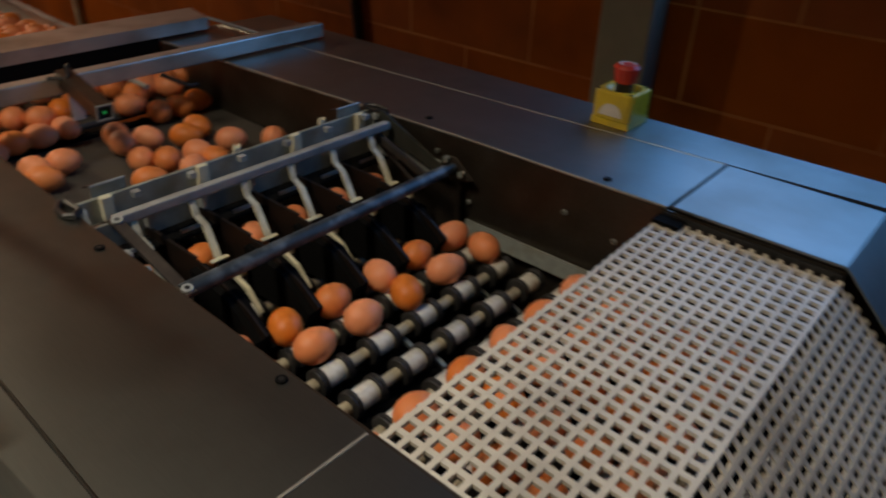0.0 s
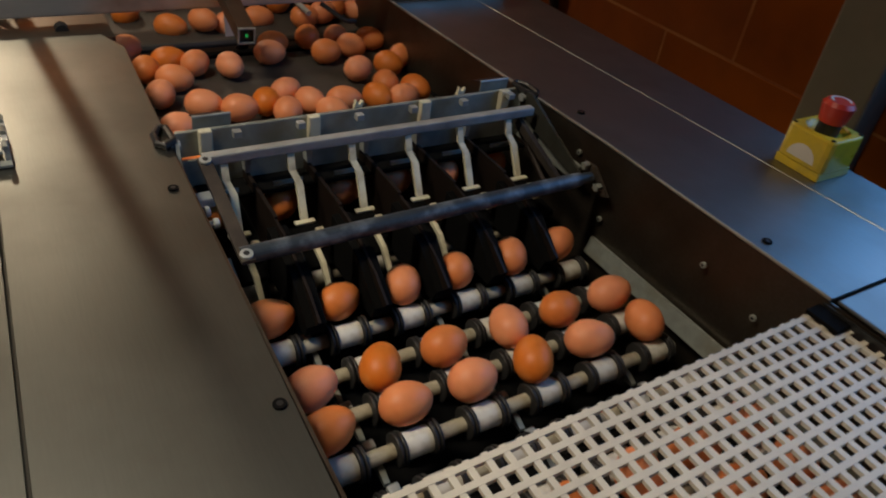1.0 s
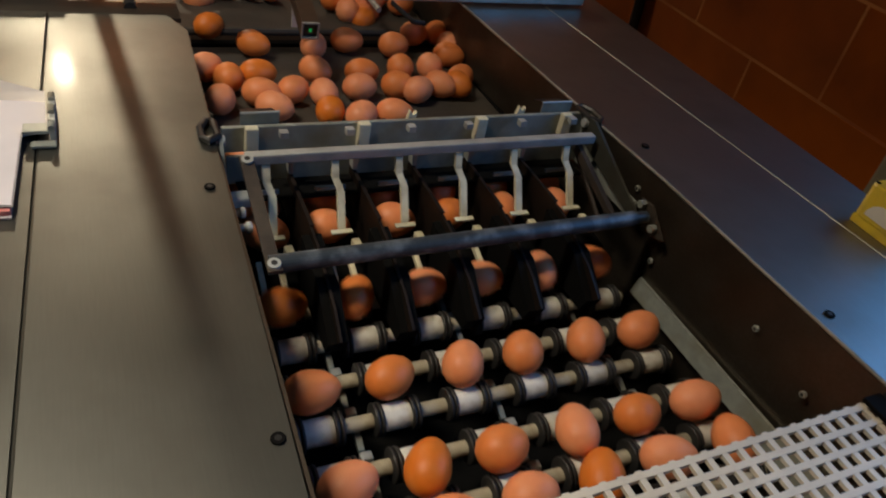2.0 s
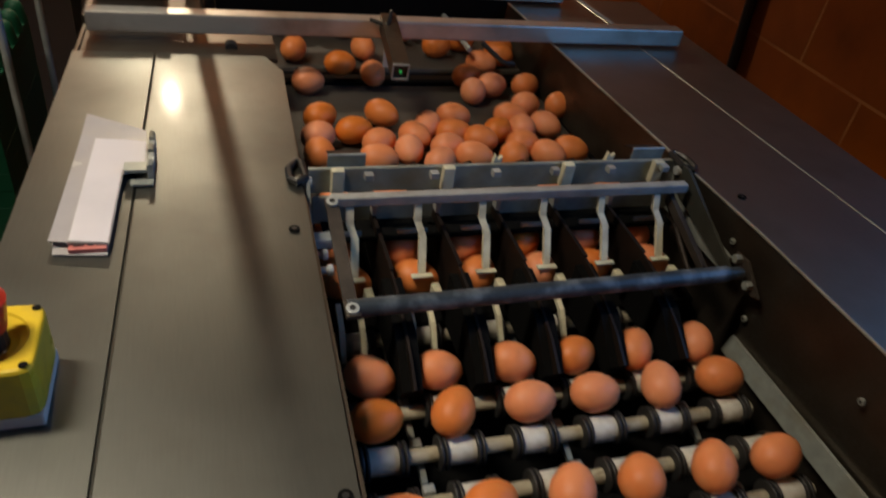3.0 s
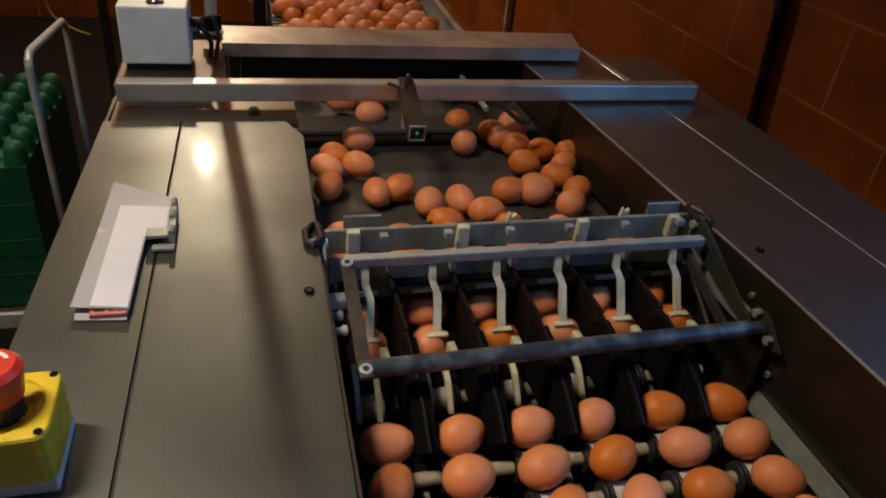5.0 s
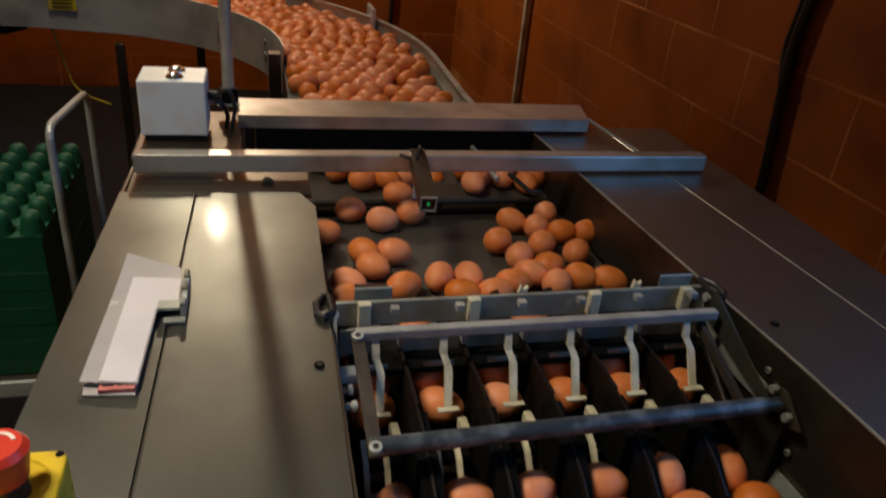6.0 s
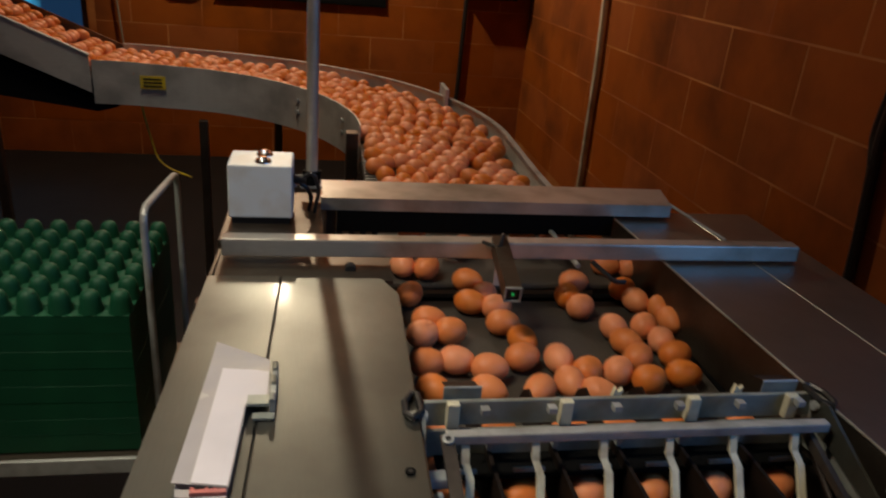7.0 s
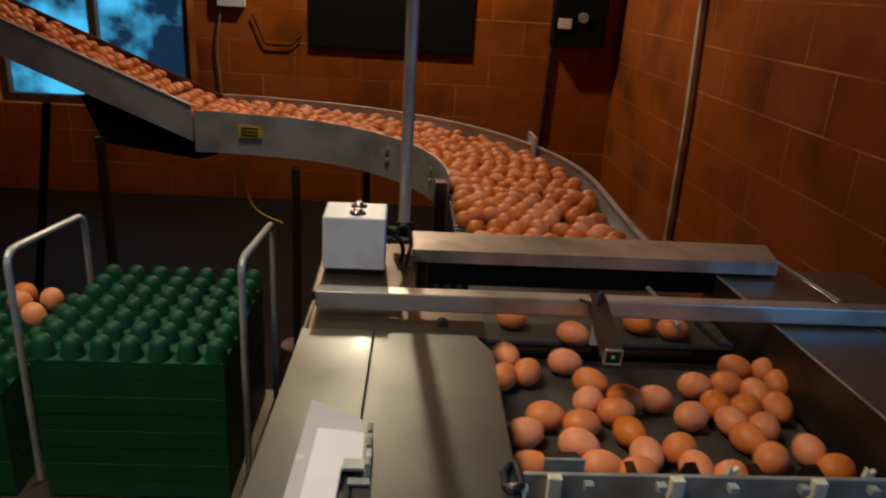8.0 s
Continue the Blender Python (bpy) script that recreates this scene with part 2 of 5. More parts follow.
# ---- room ----
XR, XL, YF, YB, ZC = 1.20, -2.9, 4.40, -2.4, 2.75
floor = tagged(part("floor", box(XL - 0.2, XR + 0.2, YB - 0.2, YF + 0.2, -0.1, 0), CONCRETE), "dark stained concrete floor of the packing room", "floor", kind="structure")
ceiling = tagged(part("ceiling", box(XL - 0.2, XR + 0.2, YB - 0.2, YF + 0.2, ZC, ZC + 0.1), PLASTER), "unseen ceiling above the machine, dark to cut bounced light", "ceiling", kind="structure")


def wall_with_hole(name, label, plane, lo, hi, hole, thick=0.2):
    """A mortar core with an opening; plane is ('x', value, outward sign)."""
    axis, v, sgn = plane
    a, b = (v, v + sgn * thick) if sgn > 0 else (v - thick, v)
    bm = bmesh.new()
    parts = [(lo, hi, 0, ZC)] if not hole else [(lo, hole[0], 0, ZC), (hole[1], hi, 0, ZC), (hole[0], hole[1], 0, hole[2]), (hole[0], hole[1], hole[3], ZC)]
    for p0, p1, z0, z1 in parts:
        if axis == "x":
            box(a, b, p0, p1, z0, z1, bm=bm)
        else:
            box(p0, p1, a, b, z0, z1, bm=bm)
    return tagged(part(name, bm, MORTAR), label, "wall", kind="structure")


FAR_HOLE = (-2.62, -1.44, 0.55, 1.75)
SIDE_HOLE = (-0.80, 0.25, 1.10, 1.80)
wall_far = wall_with_hole("wall_far", "red-brown painted block wall behind the egg conveyor", ("y", YF, 1), XL, XR, FAR_HOLE)
wall_right = wall_with_hole("wall_right", "red-brown painted block wall beside the machine", ("x", XR, 1), YB, YF + 0.2, SIDE_HOLE)
wall_left = wall_with_hole("wall_left", "dim red-brown wall across the room", ("x", XL, -1), YB, YF + 0.2, None)
wall_back = wall_with_hole("wall_back", "dim red-brown wall behind the machine's outfeed", ("y", YB, -1), XL, XR, None)


def window(name, label, axis, v, hole, thick, mullions):
    p0, p1, z0, z1 = hole
    w = thing(name, label=label, category="window", kind="structure")
    def b(a0, a1, c0, c1, d0, d1):
        return box(d0, d1, a0, a1, c0, c1, 0.004) if axis == "x" else box(a0, a1, d0, d1, c0, c1, 0.004)
    for a0, a1, c0, c1 in [(p0, p0 + 0.05, z0, z1), (p1 - 0.05, p1, z0, z1), (p0 + 0.05, p1 - 0.05, z0, z0 + 0.05), (p0 + 0.05, p1 - 0.05, z1 - 0.05, z1)] + \
            [(m - 0.025, m + 0.025, z0 + 0.05, z1 - 0.05) for m in mullions]:
        part("window_frame", b(a0, a1, c0, c1, v + thick * 0.3, v + thick * 0.6), RUST, w)
    return w


window("window_1", "dark framed window with blue dusk light outside", "y", YF, FAR_HOLE, 0.2, [-2.03])
window("window_2", "dark framed window letting in blue daylight", "x", XR, SIDE_HOLE, 0.2, [-0.275])


def dusk(name, bm, scale):
    mat = bpy.data.materials.new(name)
    mat.use_nodes = True
    nt = mat.node_tree
    bsdf = nt.nodes["Principled BSDF"]
    co, nz, rp = nt.nodes.new("ShaderNodeTexCoord"), nt.nodes.new("ShaderNodeTexNoise"), nt.nodes.new("ShaderNodeValToRGB")
    nz.inputs["Scale"].default_value, nz.inputs["Detail"].default_value = scale, 4
    nt.links.new(co.outputs["Object"], nz.inputs["Vector"])
    nt.links.new(nz.outputs[0], rp.inputs[0])
    e = rp.color_ramp.elements
    e[0].position, e[0].color = 0.40, (0.005, 0.02, 0.05, 1)
    e[1].position, e[1].color = 0.60, (0.06, 0.46, 0.80, 1)
    bsdf.inputs["Base Color"].default_value = (0, 0, 0, 1)
    nt.links.new(rp.outputs[0], bsdf.inputs["Emission Color"])
    bsdf.inputs["Emission Strength"].default_value = 1.5
    return tagged(part("backdrop", bm, mat), "blue dusk garden seen outside the window", "backdrop", kind="structure")


dusk("dusk_far", box(-4.2, -0.2, 6.0, 6.05, -0.5, 3.0), 2.2)

# ---- machine ----
ZT = 0.900                       # height of the cover plates
XW = 0.505                       # inner face of the channel's far side
LANE0, PITCH = 0.044, 0.0775     # first lane and lane spacing
ROW, SPEED = 0.0535, 0.083       # roller cell length, chain speed
lanes = [LANE0 + PITCH * i for i in range(6)]

grader = thing("egg_grading_machine", 0.25, 0.2, 0, "long stainless steel egg grading machine with side plates", "machine")


def gpart(name, bm, mat, label="", parent=None, smooth=False):
    ob = part(name, bm, mat, parent or grader, label, smooth)
    if parent is None:
        ob.matrix_parent_inverse = grader.matrix_world.inverted()
    return ob


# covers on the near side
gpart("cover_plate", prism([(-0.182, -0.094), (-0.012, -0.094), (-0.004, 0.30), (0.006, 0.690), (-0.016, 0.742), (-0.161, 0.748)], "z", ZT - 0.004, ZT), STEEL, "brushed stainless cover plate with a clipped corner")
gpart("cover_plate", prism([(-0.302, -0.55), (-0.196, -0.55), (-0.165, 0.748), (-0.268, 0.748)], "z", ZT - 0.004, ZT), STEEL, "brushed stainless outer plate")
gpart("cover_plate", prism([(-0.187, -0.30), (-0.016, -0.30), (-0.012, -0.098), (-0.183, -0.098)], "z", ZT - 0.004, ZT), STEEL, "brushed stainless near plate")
gpart("cover_plate", box(-0.262, 0.004, 0.7495, 0.86, ZT - 0.014, ZT - 0.008), STEEL_DULL, "lower dull steel end plate")
gpart("seam_strip", prism([(-0.200, -0.55), (-0.180, -0.55), (-0.158, 0.748), (-0.170, 0.748)], "z", ZT - 0.012, ZT - 0.006), DARK)
gpart("seam_bead", sweep([(-0.1835, -0.094, ZT - 0.0016), (-0.1618, 0.748, ZT - 0.0016)], 0.0013, 6), STEEL)
gpart("plate_edge", box(-0.181, -0.013, -0.0975, -0.0945, ZT - 0.006, ZT + 0.0005, 0.0006), RAIL, "bright cut edge of the plate")
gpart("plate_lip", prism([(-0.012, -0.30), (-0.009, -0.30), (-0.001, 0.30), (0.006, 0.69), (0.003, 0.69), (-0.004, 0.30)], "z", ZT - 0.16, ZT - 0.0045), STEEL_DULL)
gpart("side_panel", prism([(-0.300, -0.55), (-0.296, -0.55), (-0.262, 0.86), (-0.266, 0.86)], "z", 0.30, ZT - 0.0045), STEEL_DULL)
# covers on the far side
EDGE = [(0.512, -0.088), (0.507, 0.25), (0.482, 0.700), (0.466, 1.06)]
gpart("cover_plate", prism(EDGE + [(0.628, 1.06), (0.696, -0.088)], "z", ZT - 0.004, ZT), STEEL_LIT, "brushed stainless plate reflecting blue daylight")
gpart("cover_plate", prism([(0.7115, -0.30), (0.795, -0.30), (0.775, 1.06), (0.632, 1.06), (0.700, -0.088)], "z", ZT - 0.004, ZT), STEEL_LIT, "brushed stainless outer plate reflecting blue daylight")
gpart("cover_plate", box(0.512, 0.690, -0.30, -0.094, ZT - 0.001, ZT + 0.003, 0.0015), STEEL_LIT, "folded stainless end plate")
gpart("cover_slope", prism([(-0.3005, ZT + 0.003), (-0.3005, ZT - 0.001), (-0.55, ZT - 0.25), (-0.55, ZT - 0.246)], "x", 0.512, 0.795), STEEL_LIT, "sloping stainless end cover")
gpart("seam_bead", sweep([(0.698, -0.088, ZT - 0.001), (0.630, 1.06, ZT - 0.001)], 0.0016, 6), RAIL)
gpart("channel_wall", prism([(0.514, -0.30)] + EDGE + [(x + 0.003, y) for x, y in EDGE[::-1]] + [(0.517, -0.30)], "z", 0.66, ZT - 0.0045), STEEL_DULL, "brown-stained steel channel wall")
gpart("edge_bead", sweep([(x, y, ZT - 0.001) for x, y in EDGE], 0.0020, 8), RAIL)
gpart("side_panel", box(0.770, 0.774, -0.55, 1.06, 0.30, ZT - 0.0045), STEEL_DULL)
gpart("guide_ledge", prism([(0.4955, 0.745), (0.5065, 0.745), (0.5065, 0.768), (0.5025, 0.768)], "y", -0.30, 0.225), ZINC_DARK, "pale worn steel ledge along the rollers")
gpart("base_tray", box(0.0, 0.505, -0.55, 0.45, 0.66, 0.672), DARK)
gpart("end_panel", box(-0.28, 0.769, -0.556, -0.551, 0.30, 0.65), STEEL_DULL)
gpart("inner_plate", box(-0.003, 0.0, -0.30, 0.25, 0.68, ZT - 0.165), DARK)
for x, y in ((-0.02, 0.0), (-0.02, 0.31), (0.53, 0.007), (0.53, 0.33), (-0.02, -0.2)):
    bolt("screw", None, x, y, ZT, r=0.0055, h=0.0022, mat=DARK).parent = grader
for o in [o for o in grader.children if o.name.startswith("screw")]:
    o.matrix_parent_inverse = grader.matrix_world.inverted()
for y, z in ((0.287, 0.866), (0.05, 0.845), (-0.03, 0.83), (0.22, 0.80)):
    o = bolt("wall_bolt", grader, XW - 0.0005, y, z, (-1, 0, 0), 0.004, 0.004, ZINC_DARK)
    o.matrix_parent_inverse = grader.matrix_world.inverted()

# gathering belt and the upper belt behind it
ZB, ZU = 0.797, 0.818
gpart("gathering_belt", box(0.004, 0.478, 0.475, 0.868, ZB - 0.012, ZB, 0.004), BELT, "dark grey gathering belt under loose eggs")
gpart("upper_belt", box(0.004, 0.463, 0.892, 1.13, ZU - 0.014, ZU, 0.006), BELT, "dark grey feed belt")
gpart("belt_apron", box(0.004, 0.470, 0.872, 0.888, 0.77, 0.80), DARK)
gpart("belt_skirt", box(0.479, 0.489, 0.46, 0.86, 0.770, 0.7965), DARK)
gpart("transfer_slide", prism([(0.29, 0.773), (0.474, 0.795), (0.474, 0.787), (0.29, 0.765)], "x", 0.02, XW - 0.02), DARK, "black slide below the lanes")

# cross beams over the belt
gpart("cross_beam", box(-0.256, 0.722, 0.806, 0.834, 0.905, 0.934, 0.003), RAIL, "folded stainless cross beam")
gpart("cross_beam", prism([(-0.106, 1.012), (0.577, 1.012), (0.60, 1.115), (-0.106, 1.115)], "z", 0.908, 0.932), RAIL, "rear stainless cross beam with a slanted end")
# added black panel: makes the gap between the beams read as dark
gpart("rear_skirt", box(-0.076, 0.462, 1.0135, 1.0165, 0.866, 0.9078), DARK, "black panel added to darken the gap below the rear beam")
gpart("rear_edge", sweep([(0.577, 1.03, 0.931), (0.640, 0.905, 0.905)], 0.003), ZINC)
gpart("rear_bridge", box(-0.27, -0.10, 0.871, 1.115, 0.885, 0.905, 0.003), STEEL_DULL)
gpart("inner_rail", sweep([(0.35, 0.88, 0.86), (0.33, 1.10, 0.88)], 0.005), ZINC)
gpart("beam_post", box(-0.095, -0.078, 1.02, 1.10, 0.84, 0.9075), STEEL_DULL)
for k in range(4):
    x = -0.07 + k * 0.022
    gpart("connector", cyl((x, 1.03, 0.850), (x, 1.03, 0.875), 0.006, 10), BLACK)
tube = gpart("sensor_tube", bmesh.new(), STEEL_DULL, "short square steel tube holding a sensor")
bm = bmesh.new()
tm = Matrix.Translation((0.169, 0.664, 0.912)) @ pose(0, 0, 0, 8, 0, -4)
for x0, x1, z0, z1 in ((-0.0122, 0.0122, -0.0122, -0.0104), (-0.0122, 0.0122, 0.0104, 0.0122), (-0.0122, -0.0104, -0.0104, 0.0104), (0.0104, 0.0122, -0.0104, 0.0104)):
    box(x0, x1, 0, 0.150, z0, z1, bm=bm, m=tm)
bm.to_mesh(tube.data)
bm.free()
rim = bmesh.new()
for x0, x1, z0, z1 in ((-0.0125, 0.0125, -0.0125, -0.0102), (-0.0125, 0.0125, 0.0102, 0.0125), (-0.0125, -0.0102, -0.0102, 0.0102), (0.0102, 0.0125, -0.0102, 0.0102)):
    box(x0, x1, -0.0012, 0.0022, z0, z1, bm=rim, m=tm)
gpart("tube_rim", rim, ZINC_DARK)
gpart("sensor_face", box(-0.0100, 0.0100, 0.003, 0.03, -0.0100, 0.0100, m=tm), BLACK)
gpart("indicator", box(-0.0015, 0.0020, -0.0006, 0.0028, -0.002, 0.0018, m=tm), LED_GREEN, "small green indicator light")
gpart("tube_hanger", box(0.176, 0.196, 0.800, 0.8045, 0.86, 0.93), ZINC)
gpart("hook", sweep(bend([(0.150, 0.80, 0.938), (0.172, 0.775, 0.938), (0.178, 0.785, 0.958), (0.184, 0.81, 0.944)], 0.008), 0.003), BLACK)
gpart("cable_clip", sweep(bend([(0.34, 0.80, 0.905), (0.37, 0.765, 0.885), (0.39, 0.77, 0.882)], 0.008), 0.004), BLACK)
gpart("cable_clip", cyl((-0.06, 0.80, 0.892), (-0.06, 0.783, 0.892), 0.009, 10), BLACK)

# lane unit: dividers, finger carrier, stop fingers, guard rod
unit = thing("lane_sorting_unit", 0.25, 0.35, 0.66, "galvanised lane unit with cream plastic stop fingers", "machine unit")


def upart(name, bm, mat, label="", parent=None, smooth=False):
    ob = part(name, bm, mat, parent or unit, label, smooth)
    if parent is None:
        ob.matrix_parent_inverse = unit.matrix_world.inverted()
    return ob


def flat_bar(pts, hx, hy):
    """A bent flat bar through the given points."""
    bm = bmesh.new()
    rings = [[bm.verts.new((x + a * hx, y + b * hy, z)) for a, b in ((-1, -1), (1, -1), (1, 1), (-1, 1))] for x, y, z in pts]
    for p, q in zip(rings, rings[1:]):
        for k in range(4):
            bm.faces.new((p[k], p[(k + 1) % 4], q[(k + 1) % 4], q[k]))
    bm.faces.new(rings[0])
    bm.faces.new(rings[-1][::-1])
    return bm


for i in range(5):
    x = lanes[i] + PITCH / 2
    upart("lane_divider", prism([(0.19, 0.775), (0.17, 0.800), (0.20, 0.818), (0.27, 0.842), (0.31, 0.846), (0.47, 0.846), (0.515, 0.852), (0.535, 0.836), (0.550, 0.802), (0.50, 0.795), (0.30, 0.775)], "x", x - 0.0015, x + 0.0015), DIVIDER)
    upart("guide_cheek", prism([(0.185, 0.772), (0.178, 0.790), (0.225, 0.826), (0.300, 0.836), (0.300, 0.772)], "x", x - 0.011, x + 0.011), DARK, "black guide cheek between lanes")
    upart("divider_edge", box(x - 0.0022, x + 0.0022, 0.30, 0.40, 0.8465, 0.8485), DIVIDER)
    upart("divider_clip", prism([(x - 0.004, 0.868), (x - 0.0025, 0.850), (x + 0.0025, 0.850), (x + 0.004, 0.868)], "y", 0.398, 0.412), ZINC)
upart("carrier_beam", box(0.008, 0.500, 0.420, 0.426, 0.870, 0.902, 0.0015), ZINC_DARK, "flat aged zinc carrier bar")
upart("lower_beam", box(0.012, 0.498, 0.414, 0.419, 0.830, 0.868, 0.0015), ZINC_DARK)
upart("finger_bar", box(0.024, 0.474, 0.362, 0.374, 0.888, 0.900, 0.002), ZINC, "pale zinc finger bar")
# added black sheet standing in for the shade over the waiting eggs
upart("lane_hood", box(0.022, 0.478, 0.370, 0.412, 0.8340, 0.8355), DARK, "black sheet added to keep the lanes dark")
upart("push_rod", cyl((0.06, 0.395, 0.872), (0.46, 0.395, 0.872), 0.0028, 8), ZINC)
for x in (0.040, 0.172, 0.329, 0.458):
    upart("tab", box(x - 0.0075, x + 0.0075, 0.409, 0.4195, 0.873, 0.905, 0.002), CREAM, "cream plastic tab")
for i, x in enumerate(lanes):
    upart("stud", box(x - 0.005 + 0.03, x + 0.005 + 0.03, 0.400, 0.410, 0.896, 0.904, 0.001), ZINC)
    upart("stop_finger", flat_bar([(x + 0.002, 0.3665, 0.887), (x + 0.002, 0.360, 0.868), (x + 0.0065, 0.349, 0.856), (x + 0.0035, 0.324, 0.8205)], 0.0042, 0.003), CREAM, "bent cream plastic finger")
    upart("finger_foot", box(x - 0.010, x + 0.015, 0.315, 0.3225, 0.8190, 0.8215, 0.0008), CREAM)
    upart("lane_crossbar", box(x - 0.018, x + 0.018, 0.366, 0.3695, 0.846, 0.8505), ZINC_DARK)
    for d in ((-0.011, 0.011), (-0.011, 0.011), (-0.011, 0.011), (0.011,), (), ())[i]:
        upart("flap_prong", prism([(0.292, 0.812), (0.262, 0.802), (0.238, 0.776), (0.242, 0.774), (0.268, 0.798), (0.294, 0.806)], "x", x - 0.008 + d - 0.0028, x - 0.008 + d + 0.0028), CREAM)
    upart("side_pin", box(x + 0.012, x + 0.022, 0.29, 0.312, 0.80, 0.815, 0.002), CREAM)
for x in (0.238, 0.393):
    upart("wire_clip", prism([(x - 0.006, 0.898), (x - 0.003, 0.911), (x + 0.001, 0.904), (x + 0.006, 0.909), (x + 0.005, 0.898)], "y", 0.4275, 0.433), CREAM, "small white plastic clip")
upart("guard_rod", cyl((0.022, 0.230, 0.860), (0.463, 0.236, 0.860), 0.0095, 20, bevel=0.001), PIPE, "blued steel guard rod")
upart("side_arm", prism([(0.214, 0.865), (0.214, 0.861), (0.232, 0.861), (0.352, 0.890), (0.370, 0.892), (0.370, 0.896), (0.351, 0.894), (0.231, 0.865)], "x", 0.0185, 0.0325), ARM, "dark brown flat steel side arm")
for y, z in ((0.223, 0.865), (0.361, 0.8955)):
    o = bolt("arm_screw", unit, 0.0255, y, z, (0, -0.2, 0.98), 0.0068, 0.004, ZINC)
    o.matrix_parent_inverse = unit.matrix_world.inverted()
upart("side_arm", prism([(0.245, 0.846), (0.262, 0.838), (0.400, 0.872), (0.420, 0.905), (0.385, 0.908)], "x", 0.4835, 0.4875), PLATE_DARK, "grey slanted end plate")
upart("link_bar", prism([(0.250, 0.838), (0.262, 0.832), (0.382, 0.872), (0.376, 0.884)], "x", 0.456, 0.463), ARM, "brown link bar")
for n, x, s in (("side_bracket", 0.002, 1), ("side_bracket", 0.492, -1)):
    upart(n, prism([(0.27, 0.83), (0.43, 0.83), (0.43, 0.900), (0.40, 0.905), (0.36, 0.86), (0.27, 0.855)], "x", x, x + 0.004), ZINC_DARK)
for s, x in ((-1, -0.010), (1, 0.497)):
    flag = [(-s * 0.010, 0.020), (-s * 0.003, 0.023), (s * 0.006, 0.006), (s * 0.006, -0.014), (s * 0.000, -0.022), (-s * 0.011, -0.012)]
    upart("end_cap", sweep([(x - s * 0.001 + p, 0.412 + q, 0.9045) for p, q in flag + flag[:2]], 0.0042, 8), BLACK, "black rubber end loop")
    upart("pivot_bolt", cyl((x - s * 0.007 - 0.012, 0.402, 0.897), (x - s * 0.007 + 0.012, 0.402, 0.897), 0.006, 12, bevel=0.001), ZINC)
for x0, x1 in ((0.030, 0.074), (0.424, 0.470)):
    upart("stop_plate", prism([(0.4280, 0.900), (0.4270, 0.9145), (0.4285, 0.9145), (0.4295, 0.900)], "x", x0, x1), ZINC_DARK, "blue-grey folded stop plate")
    # same folded plate: edge glint and darker top put in through the materials
    upart("stop_plate_edge", sweep([(x0, 0.4285, 0.9155), (x1, 0.4285, 0.9155)], 0.0014, 8), ZINC)
    upart("stop_plate_top", prism([(0.4298, 0.9150), (0.4298, 0.9135), (0.4560, 0.9040), (0.4560, 0.9055)], "x", x0 + 0.003, x1 - 0.003), DIVIDER)
for y, z in ((0.279, 0.870), (0.315, 0.862)):
    o = bolt("cap_screw", unit, 0.0155, y, z, (-1, 0, 0), 0.006, 0.006)
    o.matrix_parent_inverse = unit.matrix_world.inverted()
    upart("spacer", cyl((0.003, y, z), (0.014, y, z), 0.004, 10), ZINC)
upart("hose_end", box(0.004, 0.030, 0.345, 0.362, 0.845, 0.858, 0.003), ZINC)
upart("rod_socket", cyl((0.464, 0.236, 0.860), (0.482, 0.236, 0.860), 0.0075, 14, bevel=0.001), PIPE)
upart("hanger", prism([(0.205, 0.845), (0.225, 0.838), (0.262, 0.858), (0.262, 0.870), (0.240, 0.872)], "x", 0.489, 0.493), ARM, "brown hanger plate at the rod's end")
for y, z in ((0.252, 0.868), (0.222, 0.852)):
    upart("hanger_nut", cyl((0.4885, y, z), (0.480, y, z), 0.0055, 6, bevel=0.0006), ZINC_DARK)
upart("tension_arm", sweep([(0.470, 0.385, 0.862), (0.462, 0.29, 0.815)], 0.004), DIVIDER)

# open-mesh guard over the rollers
guard = thing("guard_grid", 0.28, -0.2, 0.873, "white plastic grid guard folded over the roller bed", "guard")
ZG = 0.872


def guard_piece(bm):
    o = part("grid_bar", bm, GRID, guard)
    o.matrix_parent_inverse = guard.matrix_world.inverted()


def slope(y):
    return ZG if y > -0.30 else ZG - (-0.30 - y) * 0.95


GP = 0.0163
for i in range(31):
    x = 0.010 + GP * i
    prof = [(-0.083, ZG), (-0.30, ZG), (-0.52, slope(-0.52)), (-0.522, slope(-0.52) - 0.004), (-0.302, ZG - 0.0045), (-0.083, ZG - 0.004)]
    guard_piece(prism(prof, "x", x - 0.0029, x + 0.0029))
for i in range(32):
    d = 0.0045 + GP * i          # way along the folded sheet from its front edge
    if d < 0.217:
        m = pose(0, -0.083 - d, ZG - 0.0018)
    else:
        m = pose(0, -0.30 - (d - 0.217) * 0.725, ZG - 0.0018 - (d - 0.217) * 0.689, 43.5)
    guard_piece(box(0.006, 0.5085, -0.0029, 0.0029, -0.0023, 0.0023, m=m))
# black strip covering the brown wall between grid and end plate
trim = part("edge_trim", box(0.5088, 0.5112, -0.300, -0.084, ZG - 0.012, ZG + 0.0075, 0.0005), BLACK, guard, "black strip along the gap beside the grid")
trim.matrix_parent_inverse = guard.matrix_world.inverted()
gc = part("corner_clip", box(0.486, 0.507, -0.118, -0.082, ZG + 0.0012, ZG + 0.006, 0.001), DARK, guard, "black corner clip")
gc.matrix_parent_inverse = guard.matrix_world.inverted()
guard.matrix_world = pose(0.28, -0.2, 0.873 + 0.0075, 0, -1.6, 0)


